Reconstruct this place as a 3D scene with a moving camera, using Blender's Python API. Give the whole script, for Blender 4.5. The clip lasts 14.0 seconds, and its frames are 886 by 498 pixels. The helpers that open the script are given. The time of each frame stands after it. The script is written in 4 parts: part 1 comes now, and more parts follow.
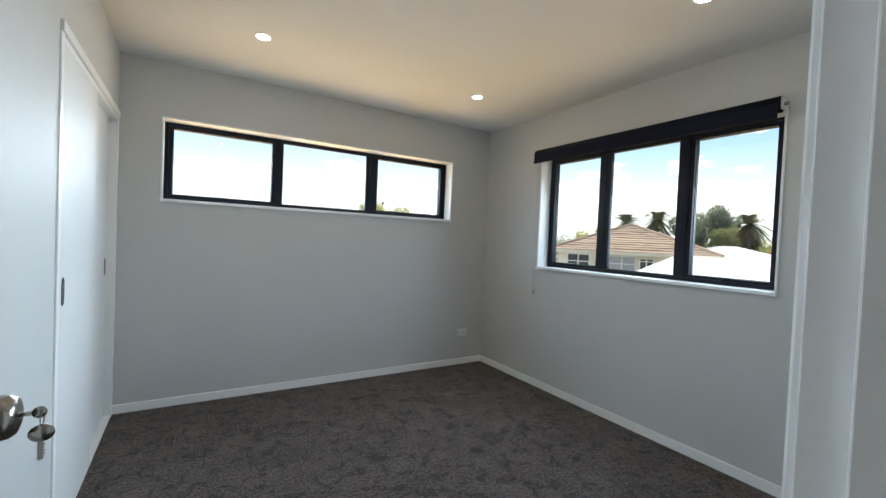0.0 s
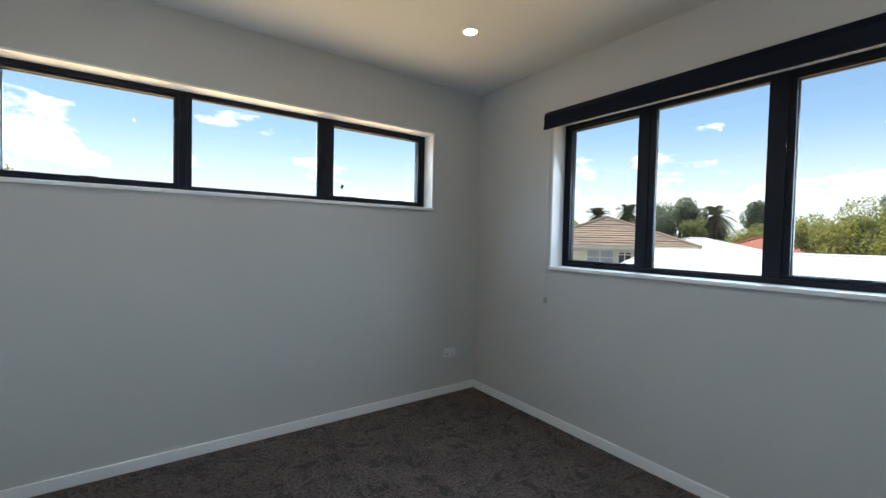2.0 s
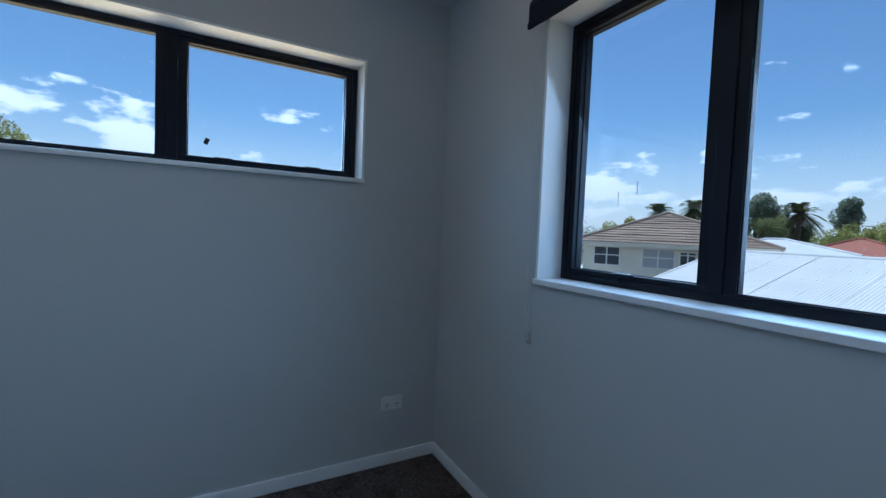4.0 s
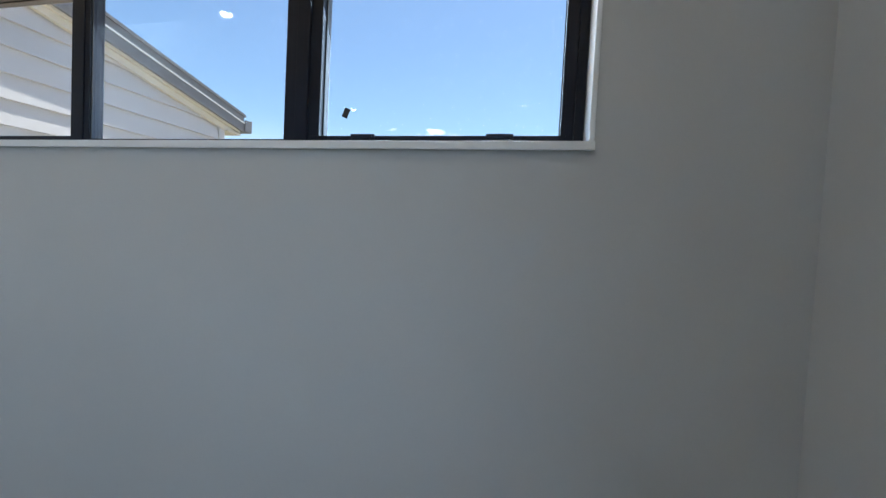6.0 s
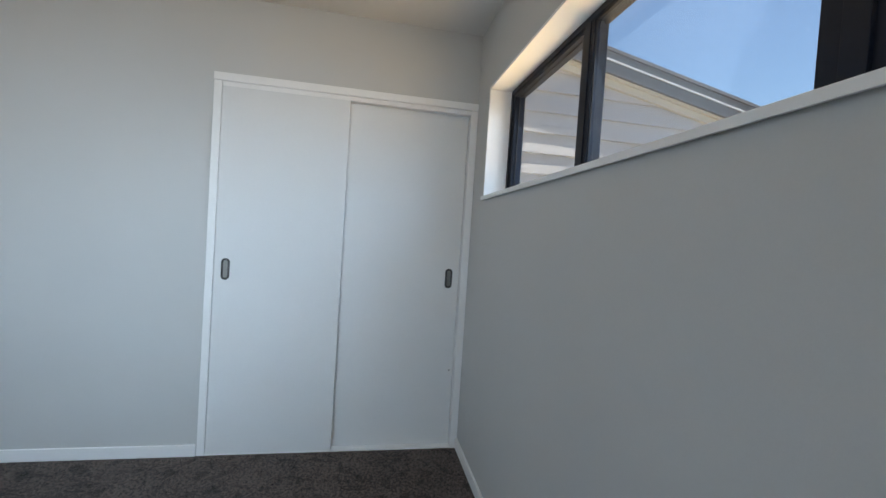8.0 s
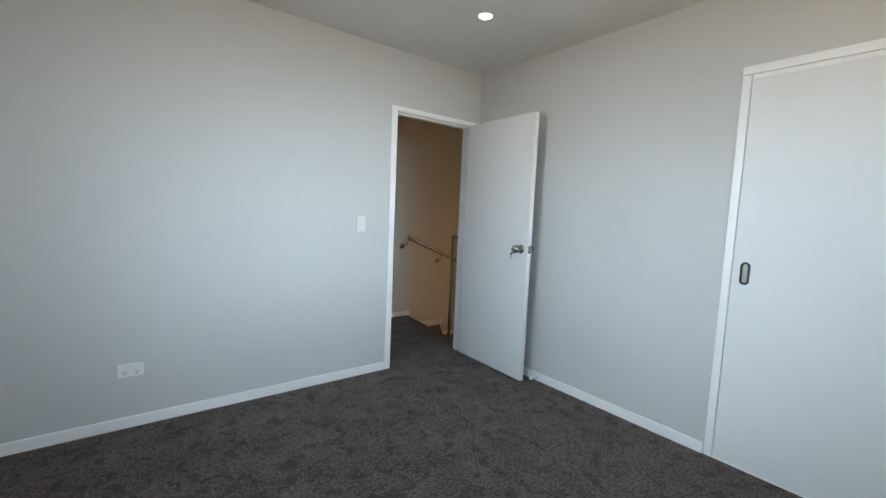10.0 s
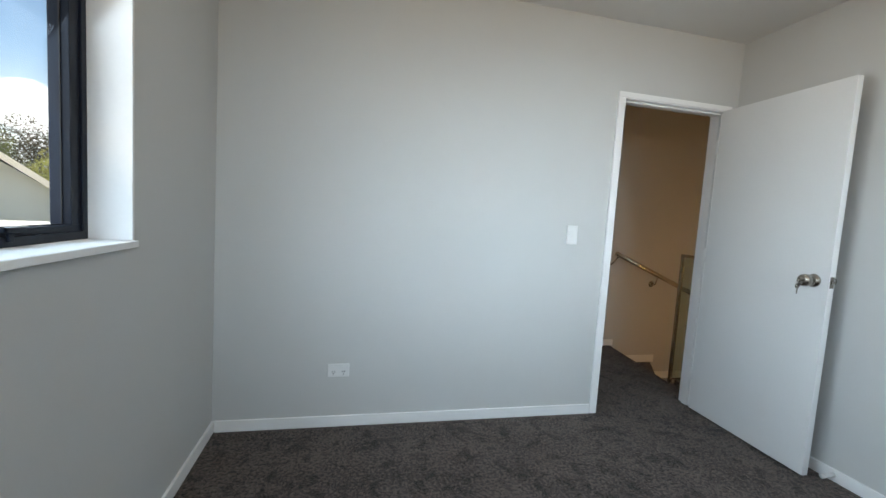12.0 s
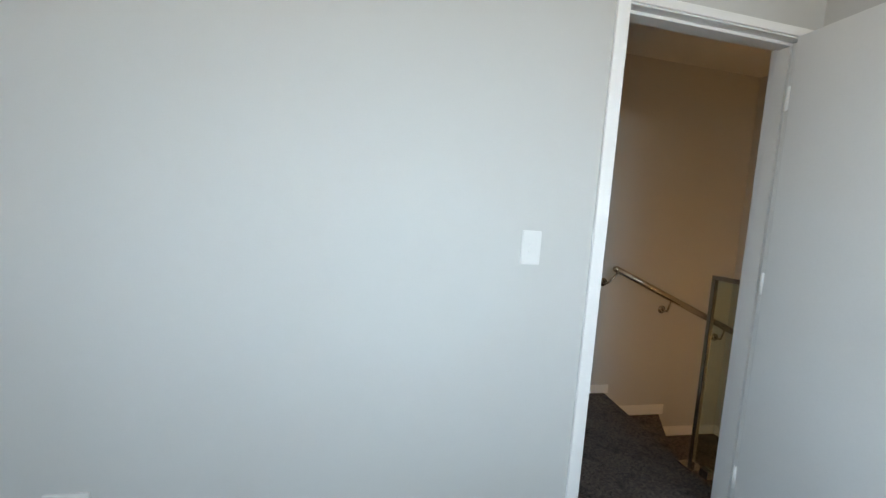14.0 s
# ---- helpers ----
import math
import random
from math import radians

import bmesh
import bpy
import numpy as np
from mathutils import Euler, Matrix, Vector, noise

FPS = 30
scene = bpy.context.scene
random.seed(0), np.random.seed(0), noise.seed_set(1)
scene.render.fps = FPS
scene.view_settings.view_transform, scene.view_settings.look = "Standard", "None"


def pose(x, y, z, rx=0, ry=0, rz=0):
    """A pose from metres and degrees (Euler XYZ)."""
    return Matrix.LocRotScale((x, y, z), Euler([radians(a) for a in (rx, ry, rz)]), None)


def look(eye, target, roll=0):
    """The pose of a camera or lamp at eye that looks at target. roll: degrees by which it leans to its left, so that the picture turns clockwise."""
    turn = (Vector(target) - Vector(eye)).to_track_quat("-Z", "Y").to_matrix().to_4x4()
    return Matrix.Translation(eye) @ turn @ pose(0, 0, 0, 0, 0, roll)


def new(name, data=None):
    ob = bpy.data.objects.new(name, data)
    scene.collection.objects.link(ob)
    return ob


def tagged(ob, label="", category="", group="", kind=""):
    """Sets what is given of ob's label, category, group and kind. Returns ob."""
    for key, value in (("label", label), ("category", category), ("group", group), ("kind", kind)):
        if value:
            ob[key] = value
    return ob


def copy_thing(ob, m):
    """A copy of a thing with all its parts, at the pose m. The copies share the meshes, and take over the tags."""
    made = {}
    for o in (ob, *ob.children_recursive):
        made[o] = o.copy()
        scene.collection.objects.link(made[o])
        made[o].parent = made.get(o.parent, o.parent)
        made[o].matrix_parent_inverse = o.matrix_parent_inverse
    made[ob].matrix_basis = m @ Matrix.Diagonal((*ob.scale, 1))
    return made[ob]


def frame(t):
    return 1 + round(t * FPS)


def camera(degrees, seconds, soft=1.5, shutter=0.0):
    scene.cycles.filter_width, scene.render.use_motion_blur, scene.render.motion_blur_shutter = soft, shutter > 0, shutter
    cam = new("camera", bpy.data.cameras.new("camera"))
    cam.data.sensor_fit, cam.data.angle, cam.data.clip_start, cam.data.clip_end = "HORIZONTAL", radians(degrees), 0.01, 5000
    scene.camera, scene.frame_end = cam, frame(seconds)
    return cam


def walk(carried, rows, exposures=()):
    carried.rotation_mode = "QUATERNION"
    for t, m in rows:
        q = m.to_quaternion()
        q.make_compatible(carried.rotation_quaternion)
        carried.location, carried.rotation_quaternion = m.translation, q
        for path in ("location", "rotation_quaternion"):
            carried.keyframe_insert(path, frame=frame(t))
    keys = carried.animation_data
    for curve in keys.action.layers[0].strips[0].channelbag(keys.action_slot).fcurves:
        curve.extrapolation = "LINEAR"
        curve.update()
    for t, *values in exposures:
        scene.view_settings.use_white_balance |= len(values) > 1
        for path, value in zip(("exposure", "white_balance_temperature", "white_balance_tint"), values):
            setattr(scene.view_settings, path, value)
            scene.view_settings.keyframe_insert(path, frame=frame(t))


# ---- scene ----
cam = camera(94.3, 14.0)
PATH = [
    (0, (0.43, -0.119, 1.278), (1.477, 1.585, 1.231), 2.5),
    (0.5, (0.582, 0.088, 1.285), (1.518, 1.855, 1.247), 2.3),
    (1, (0.64, 0.329, 1.27), (1.599, 2.084, 1.224), 1.8),
    (1.5, (0.705, 0.554, 1.277), (1.743, 2.263, 1.222), 1.5),
    (2, (0.873, 0.73, 1.253), (2.033, 2.358, 1.196), 1.3),
    (2.2, (0.978, 0.814, 1.268), (2.18, 2.411, 1.202), 1.0),
    (4.3, (2.194, 1.522, 1.236), (2.994, 3.353, 1.15), 2.9),
    (4.5, (2.294, 1.632, 1.25), (2.955, 3.518, 1.168), 3.1),
    (5, (2.484, 1.896, 1.23), (2.761, 3.875, 1.151), 3.6),
    (5.5, (2.541, 2.098, 1.236), (2.507, 4.096, 1.152), 3.3),
    (6, (2.521, 2.383, 1.255), (2.103, 4.337, 1.179), 2.9),
    (6.5, (2.502, 2.582, 1.264), (1.689, 4.407, 1.159), 2.0),
    (7, (2.411, 2.741, 1.262), (1.1, 4.251, 1.218), 2.4),
    (7.2, (2.337, 2.755, 1.237), (0.856, 4.099, 1.207), 2.6),
    (9.3, (2.419, 2.777, 1.263), (0.839, 1.562, 1.096), 2.8),
    (9.5, (2.431, 2.763, 1.259), (0.954, 1.425, 1.089), 2.5),
    (10, (2.472, 2.728, 1.252), (1.247, 1.157, 1.07), 2.5),
    (10.5, (2.544, 2.662, 1.233), (1.508, 0.962, 1.048), 2.9),
    (11, (2.589, 2.555, 1.206), (1.79, 0.73, 1.028), 3.2),
    (11.5, (2.586, 2.457, 1.206), (1.985, 0.557, 1.032), 3.3),
    (12, (2.433, 2.272, 1.212), (1.987, 0.329, 1.046), 3.6),
    (12.5, (2.282, 2.1, 1.205), (1.919, 0.14, 1.045), 3.8),
    (13, (2.123, 1.797, 1.213), (1.782, -0.168, 1.064), 4.1),
    (13.5, (1.947, 1.567, 1.225), (1.626, -0.402, 1.079), 4.3),
    (14, (1.709, 1.3, 1.227), (1.273, -0.645, 1.061), 4.3),
]
EXPOSURE = [(0, 0.68, 6900, 10), (0.5, 0.56, 6900, 11), (1.0, 0.46, 6800, 11), (2.0, 0.38, 6600, 10), (2.2, 0.3, 6500, 10), (4.3, -0.48, 4950, 6), (5.0, -0.40, 5150, 7), (5.5, 0.1, 6100, 8), (6.0, 0.46, 6250, 11), (6.5, 0.46, 6300, 10), (7.0, 0.12, 6300, 12), (7.2, 0.12, 6350, 12),
            (9.3, 0.5, 7050, 11), (11.0, 0.5, 7100, 11), (12.5, 0.62, 7200, 11), (14.0, 0.70, 7250, 11)]
walk(cam, [(t, look(eye, target, roll)) for t, eye, target, roll in PATH], EXPOSURE)
SUN_AZ, SUN_EL = 20.0, 68.0
world = bpy.data.worlds.new("sky")
scene.world = world
world.use_nodes = True
wn, wl = world.node_tree.nodes, world.node_tree.links
wn.clear()
w_out = wn.new("ShaderNodeOutputWorld")
w_bg = wn.new("ShaderNodeBackground")
w_sky = wn.new("ShaderNodeTexSky")
w_sky.sky_type, w_sky.sun_disc = "NISHITA", False
w_sky.sun_elevation, w_sky.sun_rotation = radians(SUN_EL), radians(SUN_AZ)
w_sky.air_density, w_sky.dust_density, w_sky.ozone_density = 1.0, 0.4, 3.0
w_bg.inputs["Strength"].default_value = 0.15
# scattered fair-weather cloud: banks low over the horizon, thinning out upward
w_tc = wn.new("ShaderNodeTexCoord")
w_map = wn.new("ShaderNodeMapping")
w_map.inputs["Scale"].default_value = (1.0, 1.0, 2.6)
w_noise = wn.new("ShaderNodeTexNoise")
w_noise.inputs["Scale"].default_value, w_noise.inputs["Detail"].default_value = 5.5, 9.0
w_noise.inputs["Roughness"].default_value = 0.55
w_sep = wn.new("ShaderNodeSeparateXYZ")
w_low = wn.new("ShaderNodeMapRange")
w_low.inputs["From Min"].default_value, w_low.inputs["From Max"].default_value = 0.0, 0.42
w_low.inputs["To Min"].default_value, w_low.inputs["To Max"].default_value = 0.11, -0.16
w_add = wn.new("ShaderNodeMath")
w_add.operation = "ADD"
w_ramp = wn.new("ShaderNodeMapRange")
w_ramp.interpolation_type = "SMOOTHSTEP"
w_ramp.inputs["From Min"].default_value, w_ramp.inputs["From Max"].default_value = 0.55, 0.63
w_mix = wn.new("ShaderNodeMix")
w_mix.data_type = "RGBA"
w_mix.inputs["B"].default_value = (10.0, 10.3, 10.8, 1)
wl.new(w_tc.outputs["Generated"], w_map.inputs["Vector"])
wl.new(w_map.outputs["Vector"], w_noise.inputs["Vector"])
wl.new(w_tc.outputs["Generated"], w_sep.inputs["Vector"])
wl.new(w_sep.outputs["Z"], w_low.inputs["Value"])
wl.new(w_noise.outputs["Fac"], w_add.inputs[0])
wl.new(w_low.outputs["Result"], w_add.inputs[1])
wl.new(w_add.outputs["Value"], w_ramp.inputs["Value"])
wl.new(w_ramp.outputs["Result"], w_mix.inputs["Factor"])
w_tone = wn.new("ShaderNodeMix")
w_tone.data_type, w_tone.blend_type = "RGBA", "MULTIPLY"
w_tone.inputs["Factor"].default_value = 1.0
w_tone.inputs["B"].default_value = (0.93, 0.97, 0.95, 1)
wl.new(w_sky.outputs["Color"], w_tone.inputs["A"])
wl.new(w_tone.outputs["Result"], w_mix.inputs["A"])
# pale summer haze that fades out some way above the horizon
w_haze, w_veil = wn.new("ShaderNodeMapRange"), wn.new("ShaderNodeMix")
w_haze.interpolation_type = "SMOOTHSTEP"
w_haze.inputs["From Min"].default_value, w_haze.inputs["From Max"].default_value = 0.0, 0.25
w_haze.inputs["To Min"].default_value, w_haze.inputs["To Max"].default_value = 0.85, 0.0
w_veil.data_type = "RGBA"
w_veil.inputs["B"].default_value = (6.2, 6.5, 6.9, 1)
wl.new(w_sep.outputs["Z"], w_haze.inputs["Value"])
wl.new(w_haze.outputs["Result"], w_veil.inputs["Factor"])
wl.new(w_mix.outputs["Result"], w_veil.inputs["A"])
wl.new(w_veil.outputs["Result"], w_bg.inputs["Color"])
wl.new(w_bg.outputs["Background"], w_out.inputs["Surface"])

sun = new("sun", bpy.data.lights.new("sun", "SUN"))
sun.data.energy, sun.data.angle, sun.data.color = 5.0, radians(0.55), (1.0, 0.95, 0.87)
sun_way = Vector((math.sin(radians(SUN_AZ)) * math.cos(radians(SUN_EL)), math.cos(radians(SUN_AZ)) * math.cos(radians(SUN_EL)), math.sin(radians(SUN_EL))))
sun.matrix_world = look(sun_way * 40, (0, 0, 0))

# ---- plan, in metres ----
E, N, H = 3.095, 3.367, 2.428          # room: east wall, north wall, ceiling
T = 0.2                                # outer wall thickness
AX0, AX1, AZ0, AZ1 = 0.24, 2.646, 1.463, 2.05     # high north window
BY0, BY1, BZ0, BZ1 = 0.806, 2.589, 1.058, 2.05    # east window
GROUND = -2.9


def sky_lamp(name, m, w, h, power, colour, spread):
    lamp = new(name, bpy.data.lights.new(name, "AREA"))
    lamp.data.shape, lamp.data.size, lamp.data.size_y = "RECTANGLE", w, h
    lamp.data.energy, lamp.data.color, lamp.data.spread = power, colour, radians(spread)
    lamp.matrix_world = m
    return lamp


AXM, BYM = (AX0 + AX1) / 2, (BY0 + BY1) / 2
BLUE, WARM = (0.58, 0.775, 1.0), (1.0, 0.70, 0.36)
# sky light, which only travels downward through each opening: a broad part and a low part from the bright horizon
sky_lamp("window_daylight_north", look((AXM, N + 0.20, 1.757), (AXM, N + 0.20 - 2.0, 1.757 - 1.2)), 2.3, 0.48, 11.5, BLUE, 110)
sky_lamp("window_horizon_north", look((AXM, N + 0.20, 1.757), (AXM, N + 0.20 - 2.0, 1.757 - 0.38)), 2.3, 0.5, 6.8, BLUE, 46)
sky_lamp("window_daylight_east", look((E + 0.22, BYM, 1.53), (E + 0.22 - 2.0, BYM, 1.53 - 1.2)), 1.7, 0.85, 13.5, BLUE, 128)
sky_lamp("window_horizon_east", look((E + 0.22, BYM, 1.53), (E + 0.22 - 2.0, BYM, 1.53 - 0.38)), 1.7, 0.85, 5.2, BLUE, 54)
# light thrown up from the sunlit yard and roofs below the windows
sky_lamp("window_bounce_north", look((AXM, N + 0.20, 1.757), (AXM, N + 0.20 - 2.0, 1.757 + 1.2)), 2.3, 0.48, 6.8, WARM, 112)
sky_lamp("window_bounce_east", look((E + 0.22, BYM, 1.53), (E + 0.22 - 2.0, BYM, 1.53 + 1.2)), 1.7, 0.85, 3.6, WARM, 110)


# ---- materials ----
def material(name, colour, rough=0.5, metal=0.0, grain=0.0, grain_scale=200.0, stain=0.0, stain_scale=3.0, bump=0.0, spread=0.0, second=None):
    """Procedural surface: colour varied by a coarse and a fine noise, with fine relief. spread: random brightness from object to object."""
    m = bpy.data.materials.new(name)
    m.use_nodes = True
    n, l = m.node_tree.nodes, m.node_tree.links
    b = n["Principled BSDF"]
    b.inputs["Roughness"].default_value, b.inputs["Metallic"].default_value = rough, metal
    tc = n.new("ShaderNodeTexCoord")
    coarse, fine = n.new("ShaderNodeTexNoise"), n.new("ShaderNodeTexNoise")
    coarse.inputs["Scale"].default_value, coarse.inputs["Detail"].default_value = stain_scale, 5
    fine.inputs["Scale"].default_value, fine.inputs["Detail"].default_value = grain_scale, 3
    l.new(tc.outputs["Object"], coarse.inputs["Vector"])
    l.new(tc.outputs["Object"], fine.inputs["Vector"])
    mix = n.new("ShaderNodeMix")
    mix.data_type = "RGBA"
    mix.inputs["A"].default_value = (*colour, 1)
    mix.inputs["B"].default_value = (*(second or [c * (1 - stain) for c in colour]), 1)
    rng = n.new("ShaderNodeMapRange")
    rng.inputs["From Min"].default_value, rng.inputs["From Max"].default_value = 0.35, 0.65
    l.new(coarse.outputs["Fac"], rng.inputs["Value"])
    l.new(rng.outputs["Result"], mix.inputs["Factor"])
    hsv = n.new("ShaderNodeHueSaturation")
    val = n.new("ShaderNodeMapRange")
    val.inputs["From Min"].default_value, val.inputs["From Max"].default_value = 0.25, 0.75
    val.inputs["To Min"].default_value, val.inputs["To Max"].default_value = 1 - grain, 1 + grain
    l.new(fine.outputs["Fac"], val.inputs["Value"])
    l.new(mix.outputs["Result"], hsv.inputs["Color"])
    if spread:
        info, vary, prod = n.new("ShaderNodeObjectInfo"), n.new("ShaderNodeMapRange"), n.new("ShaderNodeMath")
        vary.inputs["To Min"].default_value, vary.inputs["To Max"].default_value = 1 - spread, 1 + spread
        prod.operation = "MULTIPLY"
        l.new(info.outputs["Random"], vary.inputs["Value"])
        l.new(vary.outputs["Result"], prod.inputs[0])
        l.new(val.outputs["Result"], prod.inputs[1])
        l.new(prod.outputs["Value"], hsv.inputs["Value"])
    else:
        l.new(val.outputs["Result"], hsv.inputs["Value"])
    l.new(hsv.outputs["Color"], b.inputs["Base Color"])
    if bump:
        bp = n.new("ShaderNodeBump")
        bp.inputs["Strength"].default_value, bp.inputs["Distance"].default_value = bump, 0.004
        l.new(fine.outputs["Fac"], bp.inputs["Height"])
        l.new(bp.outputs["Normal"], b.inputs["Normal"])
    return m


def emitter(name, colour, strength):
    m = bpy.data.materials.new(name)
    m.use_nodes = True
    b = m.node_tree.nodes["Principled BSDF"]
    b.inputs["Base Color"].default_value = (0.9, 0.9, 0.9, 1)
    b.inputs["Emission Color"].default_value, b.inputs["Emission Strength"].default_value = (*colour, 1), strength
    return m


def clear_glass(name, tint):
    m = bpy.data.materials.new(name)
    m.use_nodes = True
    n, l = m.node_tree.nodes, m.node_tree.links
    n.clear()
    out, mix, see, shine, fr = (n.new("ShaderNode" + k) for k in ("OutputMaterial", "MixShader", "BsdfTransparent", "BsdfGlossy", "Fresnel"))
    see.inputs["Color"].default_value = (*tint, 1)
    shine.inputs["Roughness"].default_value = 0.0
    fr.inputs["IOR"].default_value = 1.32
    l.new(fr.outputs["Fac"], mix.inputs["Fac"])
    l.new(see.outputs["BSDF"], mix.inputs[1])
    l.new(shine.outputs["BSDF"], mix.inputs[2])
    l.new(mix.outputs["Shader"], out.inputs["Surface"])
    return m


def carpet_material():
    """Charcoal cut pile: mottled patches where the pile lies over, fibre speckle and deep fine relief."""
    m = bpy.data.materials.new("charcoal_carpet")
    m.use_nodes = True
    n, l = m.node_tree.nodes, m.node_tree.links
    b = n["Principled BSDF"]
    b.inputs["Roughness"].default_value = 1.0
    b.inputs["Specular IOR Level"].default_value = 0.1
    b.inputs["Sheen Weight"].default_value, b.inputs["Sheen Roughness"].default_value = 0.15, 0.5
    tc = n.new("ShaderNodeTexCoord")

    def tex(scale, detail, rough=0.6):
        t = n.new("ShaderNodeTexNoise")
        t.inputs["Scale"].default_value, t.inputs["Detail"].default_value, t.inputs["Roughness"].default_value = scale, detail, rough
        l.new(tc.outputs["Object"], t.inputs["Vector"])
        return t

    patch, streak, fibre = tex(5.0, 4, 0.6), tex(70.0, 5, 0.75), tex(200.0, 4, 0.8)
    ramp = n.new("ShaderNodeValToRGB")
    ramp.color_ramp.elements[0].position, ramp.color_ramp.elements[0].color = 0.45, (0.033, 0.024, 0.021, 1)
    ramp.color_ramp.elements[1].position, ramp.color_ramp.elements[1].color = 0.55, (0.140, 0.106, 0.092, 1)
    mid = n.new("ShaderNodeMix")
    mid.inputs["Factor"].default_value = 0.82
    l.new(patch.outputs["Fac"], mid.inputs["A"])
    l.new(streak.outputs["Fac"], mid.inputs["B"])
    l.new(mid.outputs["Result"], ramp.inputs["Fac"])
    hsv, val = n.new("ShaderNodeHueSaturation"), n.new("ShaderNodeMapRange")
    val.inputs["From Min"].default_value, val.inputs["From Max"].default_value = 0.3, 0.7
    val.inputs["To Min"].default_value, val.inputs["To Max"].default_value = 0.35, 1.65
    l.new(fibre.outputs["Fac"], val.inputs["Value"])
    # scuffs where the pile is pressed the other way
    scuff, press, both = tex(12.0, 6, 0.62), n.new("ShaderNodeMapRange"), n.new("ShaderNodeMath")
    scuff.inputs["Distortion"].default_value = 0.8
    press.inputs["From Min"].default_value, press.inputs["From Max"].default_value = 0.39, 0.48
    press.inputs["To Min"].default_value, press.inputs["To Max"].default_value = 0.45, 1.12
    both.operation = "MULTIPLY"
    l.new(scuff.outputs["Fac"], press.inputs["Value"])
    l.new(val.outputs["Result"], both.inputs[0])
    l.new(press.outputs["Result"], both.inputs[1])
    l.new(both.outputs["Value"], hsv.inputs["Value"])
    l.new(ramp.outputs["Color"], hsv.inputs["Color"])
    l.new(hsv.outputs["Color"], b.inputs["Base Color"])
    bp, bp2 = n.new("ShaderNodeBump"), n.new("ShaderNodeBump")
    bp.inputs["Strength"].default_value, bp.inputs["Distance"].default_value = 0.9, 0.006
    bp2.inputs["Strength"].default_value, bp2.inputs["Distance"].default_value = 0.5, 0.02
    l.new(fibre.outputs["Fac"], bp.inputs["Height"])
    l.new(mid.outputs["Result"], bp2.inputs["Height"])
    l.new(bp2.outputs["Normal"], bp.inputs["Normal"])
    l.new(bp.outputs["Normal"], b.inputs["Normal"])
    return m


WALL = material("grey_white_wall_paint", (0.57, 0.572, 0.56), 0.62, grain=0.012, grain_scale=260, stain=0.02, stain_scale=1.7, bump=0.05)
CEIL = material("ceiling_paint", (0.70, 0.695, 0.68), 0.8, grain=0.01, grain_scale=240, stain=0.02, bump=0.04)
TRIM = material("white_gloss_trim", (0.86, 0.86, 0.85), 0.32, grain=0.01, grain_scale=90, stain=0.02, stain_scale=5, bump=0.03)
DOOR = material("white_door_paint", (0.75, 0.755, 0.75), 0.58, grain=0.01, grain_scale=120, stain=0.025, stain_scale=2, bump=0.05)
CARPET = carpet_material()
ALU = material("dark_powder_coated_aluminium", (0.007, 0.010, 0.019), 0.42, 0.0, grain=0.08, grain_scale=600, bump=0.02)
ALU.node_tree.nodes["Principled BSDF"].inputs["Specular IOR Level"].default_value = 0.22
for glossy, level in ((DOOR, 0.22), (TRIM, 0.35), (WALL, 0.25)):
    glossy.node_tree.nodes["Principled BSDF"].inputs["Specular IOR Level"].default_value = level
def half_clear(m, part_clear):
    """Lets part of the light straight through, as a thin film does."""
    n, l = m.node_tree.nodes, m.node_tree.links
    see, mix = n.new("ShaderNodeBsdfTransparent"), n.new("ShaderNodeMixShader")
    mix.inputs["Fac"].default_value = part_clear
    l.new(n["Principled BSDF"].outputs["BSDF"], mix.inputs[1])
    l.new(see.outputs["BSDF"], mix.inputs[2])
    l.new(mix.outputs["Shader"], n["Material Output"].inputs["Surface"])
    return m


RUBBER = material("black_rubber", (0.008, 0.008, 0.009), 0.7, grain=0.1)
GLASS = clear_glass("window_glass", (0.97, 0.985, 0.98))
GREEN_GLASS = clear_glass("balustrade_glass", (0.80, 0.87, 0.83))
STEEL = material("brushed_stainless_steel", (0.38, 0.35, 0.31), 0.24, 1.0, grain=0.08, grain_scale=350, stain=0.1, bump=0.02)
DISH_STEEL = material("pull_recess_steel", (0.24, 0.235, 0.22), 0.34, 1.0, grain=0.1, grain_scale=300)
PULL = material("dark_pull_steel", (0.08, 0.078, 0.075), 0.38, 1.0, grain=0.1, grain_scale=300)
LEVER = material("satin_grey_metal", (0.30, 0.31, 0.33), 0.3, 1.0, grain=0.06, grain_scale=300)
FABRIC = material("navy_black_blind_fabric", (0.009, 0.012, 0.024), 0.85, grain=0.12, grain_scale=700, stain=0.1, bump=0.1)
FABRIC.node_tree.nodes["Principled BSDF"].inputs["Specular IOR Level"].default_value = 0.15
PLASTIC = material("white_plastic", (0.74, 0.74, 0.73), 0.35, grain=0.01, grain_scale=80)
CLEAR_PLASTIC = material("pale_clear_plastic", (0.62, 0.63, 0.63), 0.25, grain=0.02)
SMEAR = half_clear(material("dried_drip", (0.5, 0.55, 0.6), 0.7, grain=0.2, grain_scale=300), 0.55)
SCREW = material("galvanised_screw", (0.42, 0.43, 0.44), 0.5, grain=0.1)
RAIL = material("warm_polished_steel", (0.62, 0.55, 0.45), 0.22, 1.0, grain=0.06, grain_scale=300, stain=0.1)
SLOT = material("dark_socket_slot", (0.02, 0.02, 0.02), 0.6, grain=0.05)
LED = emitter("downlight_diffuser", (1.0, 0.95, 0.88), 45.0)
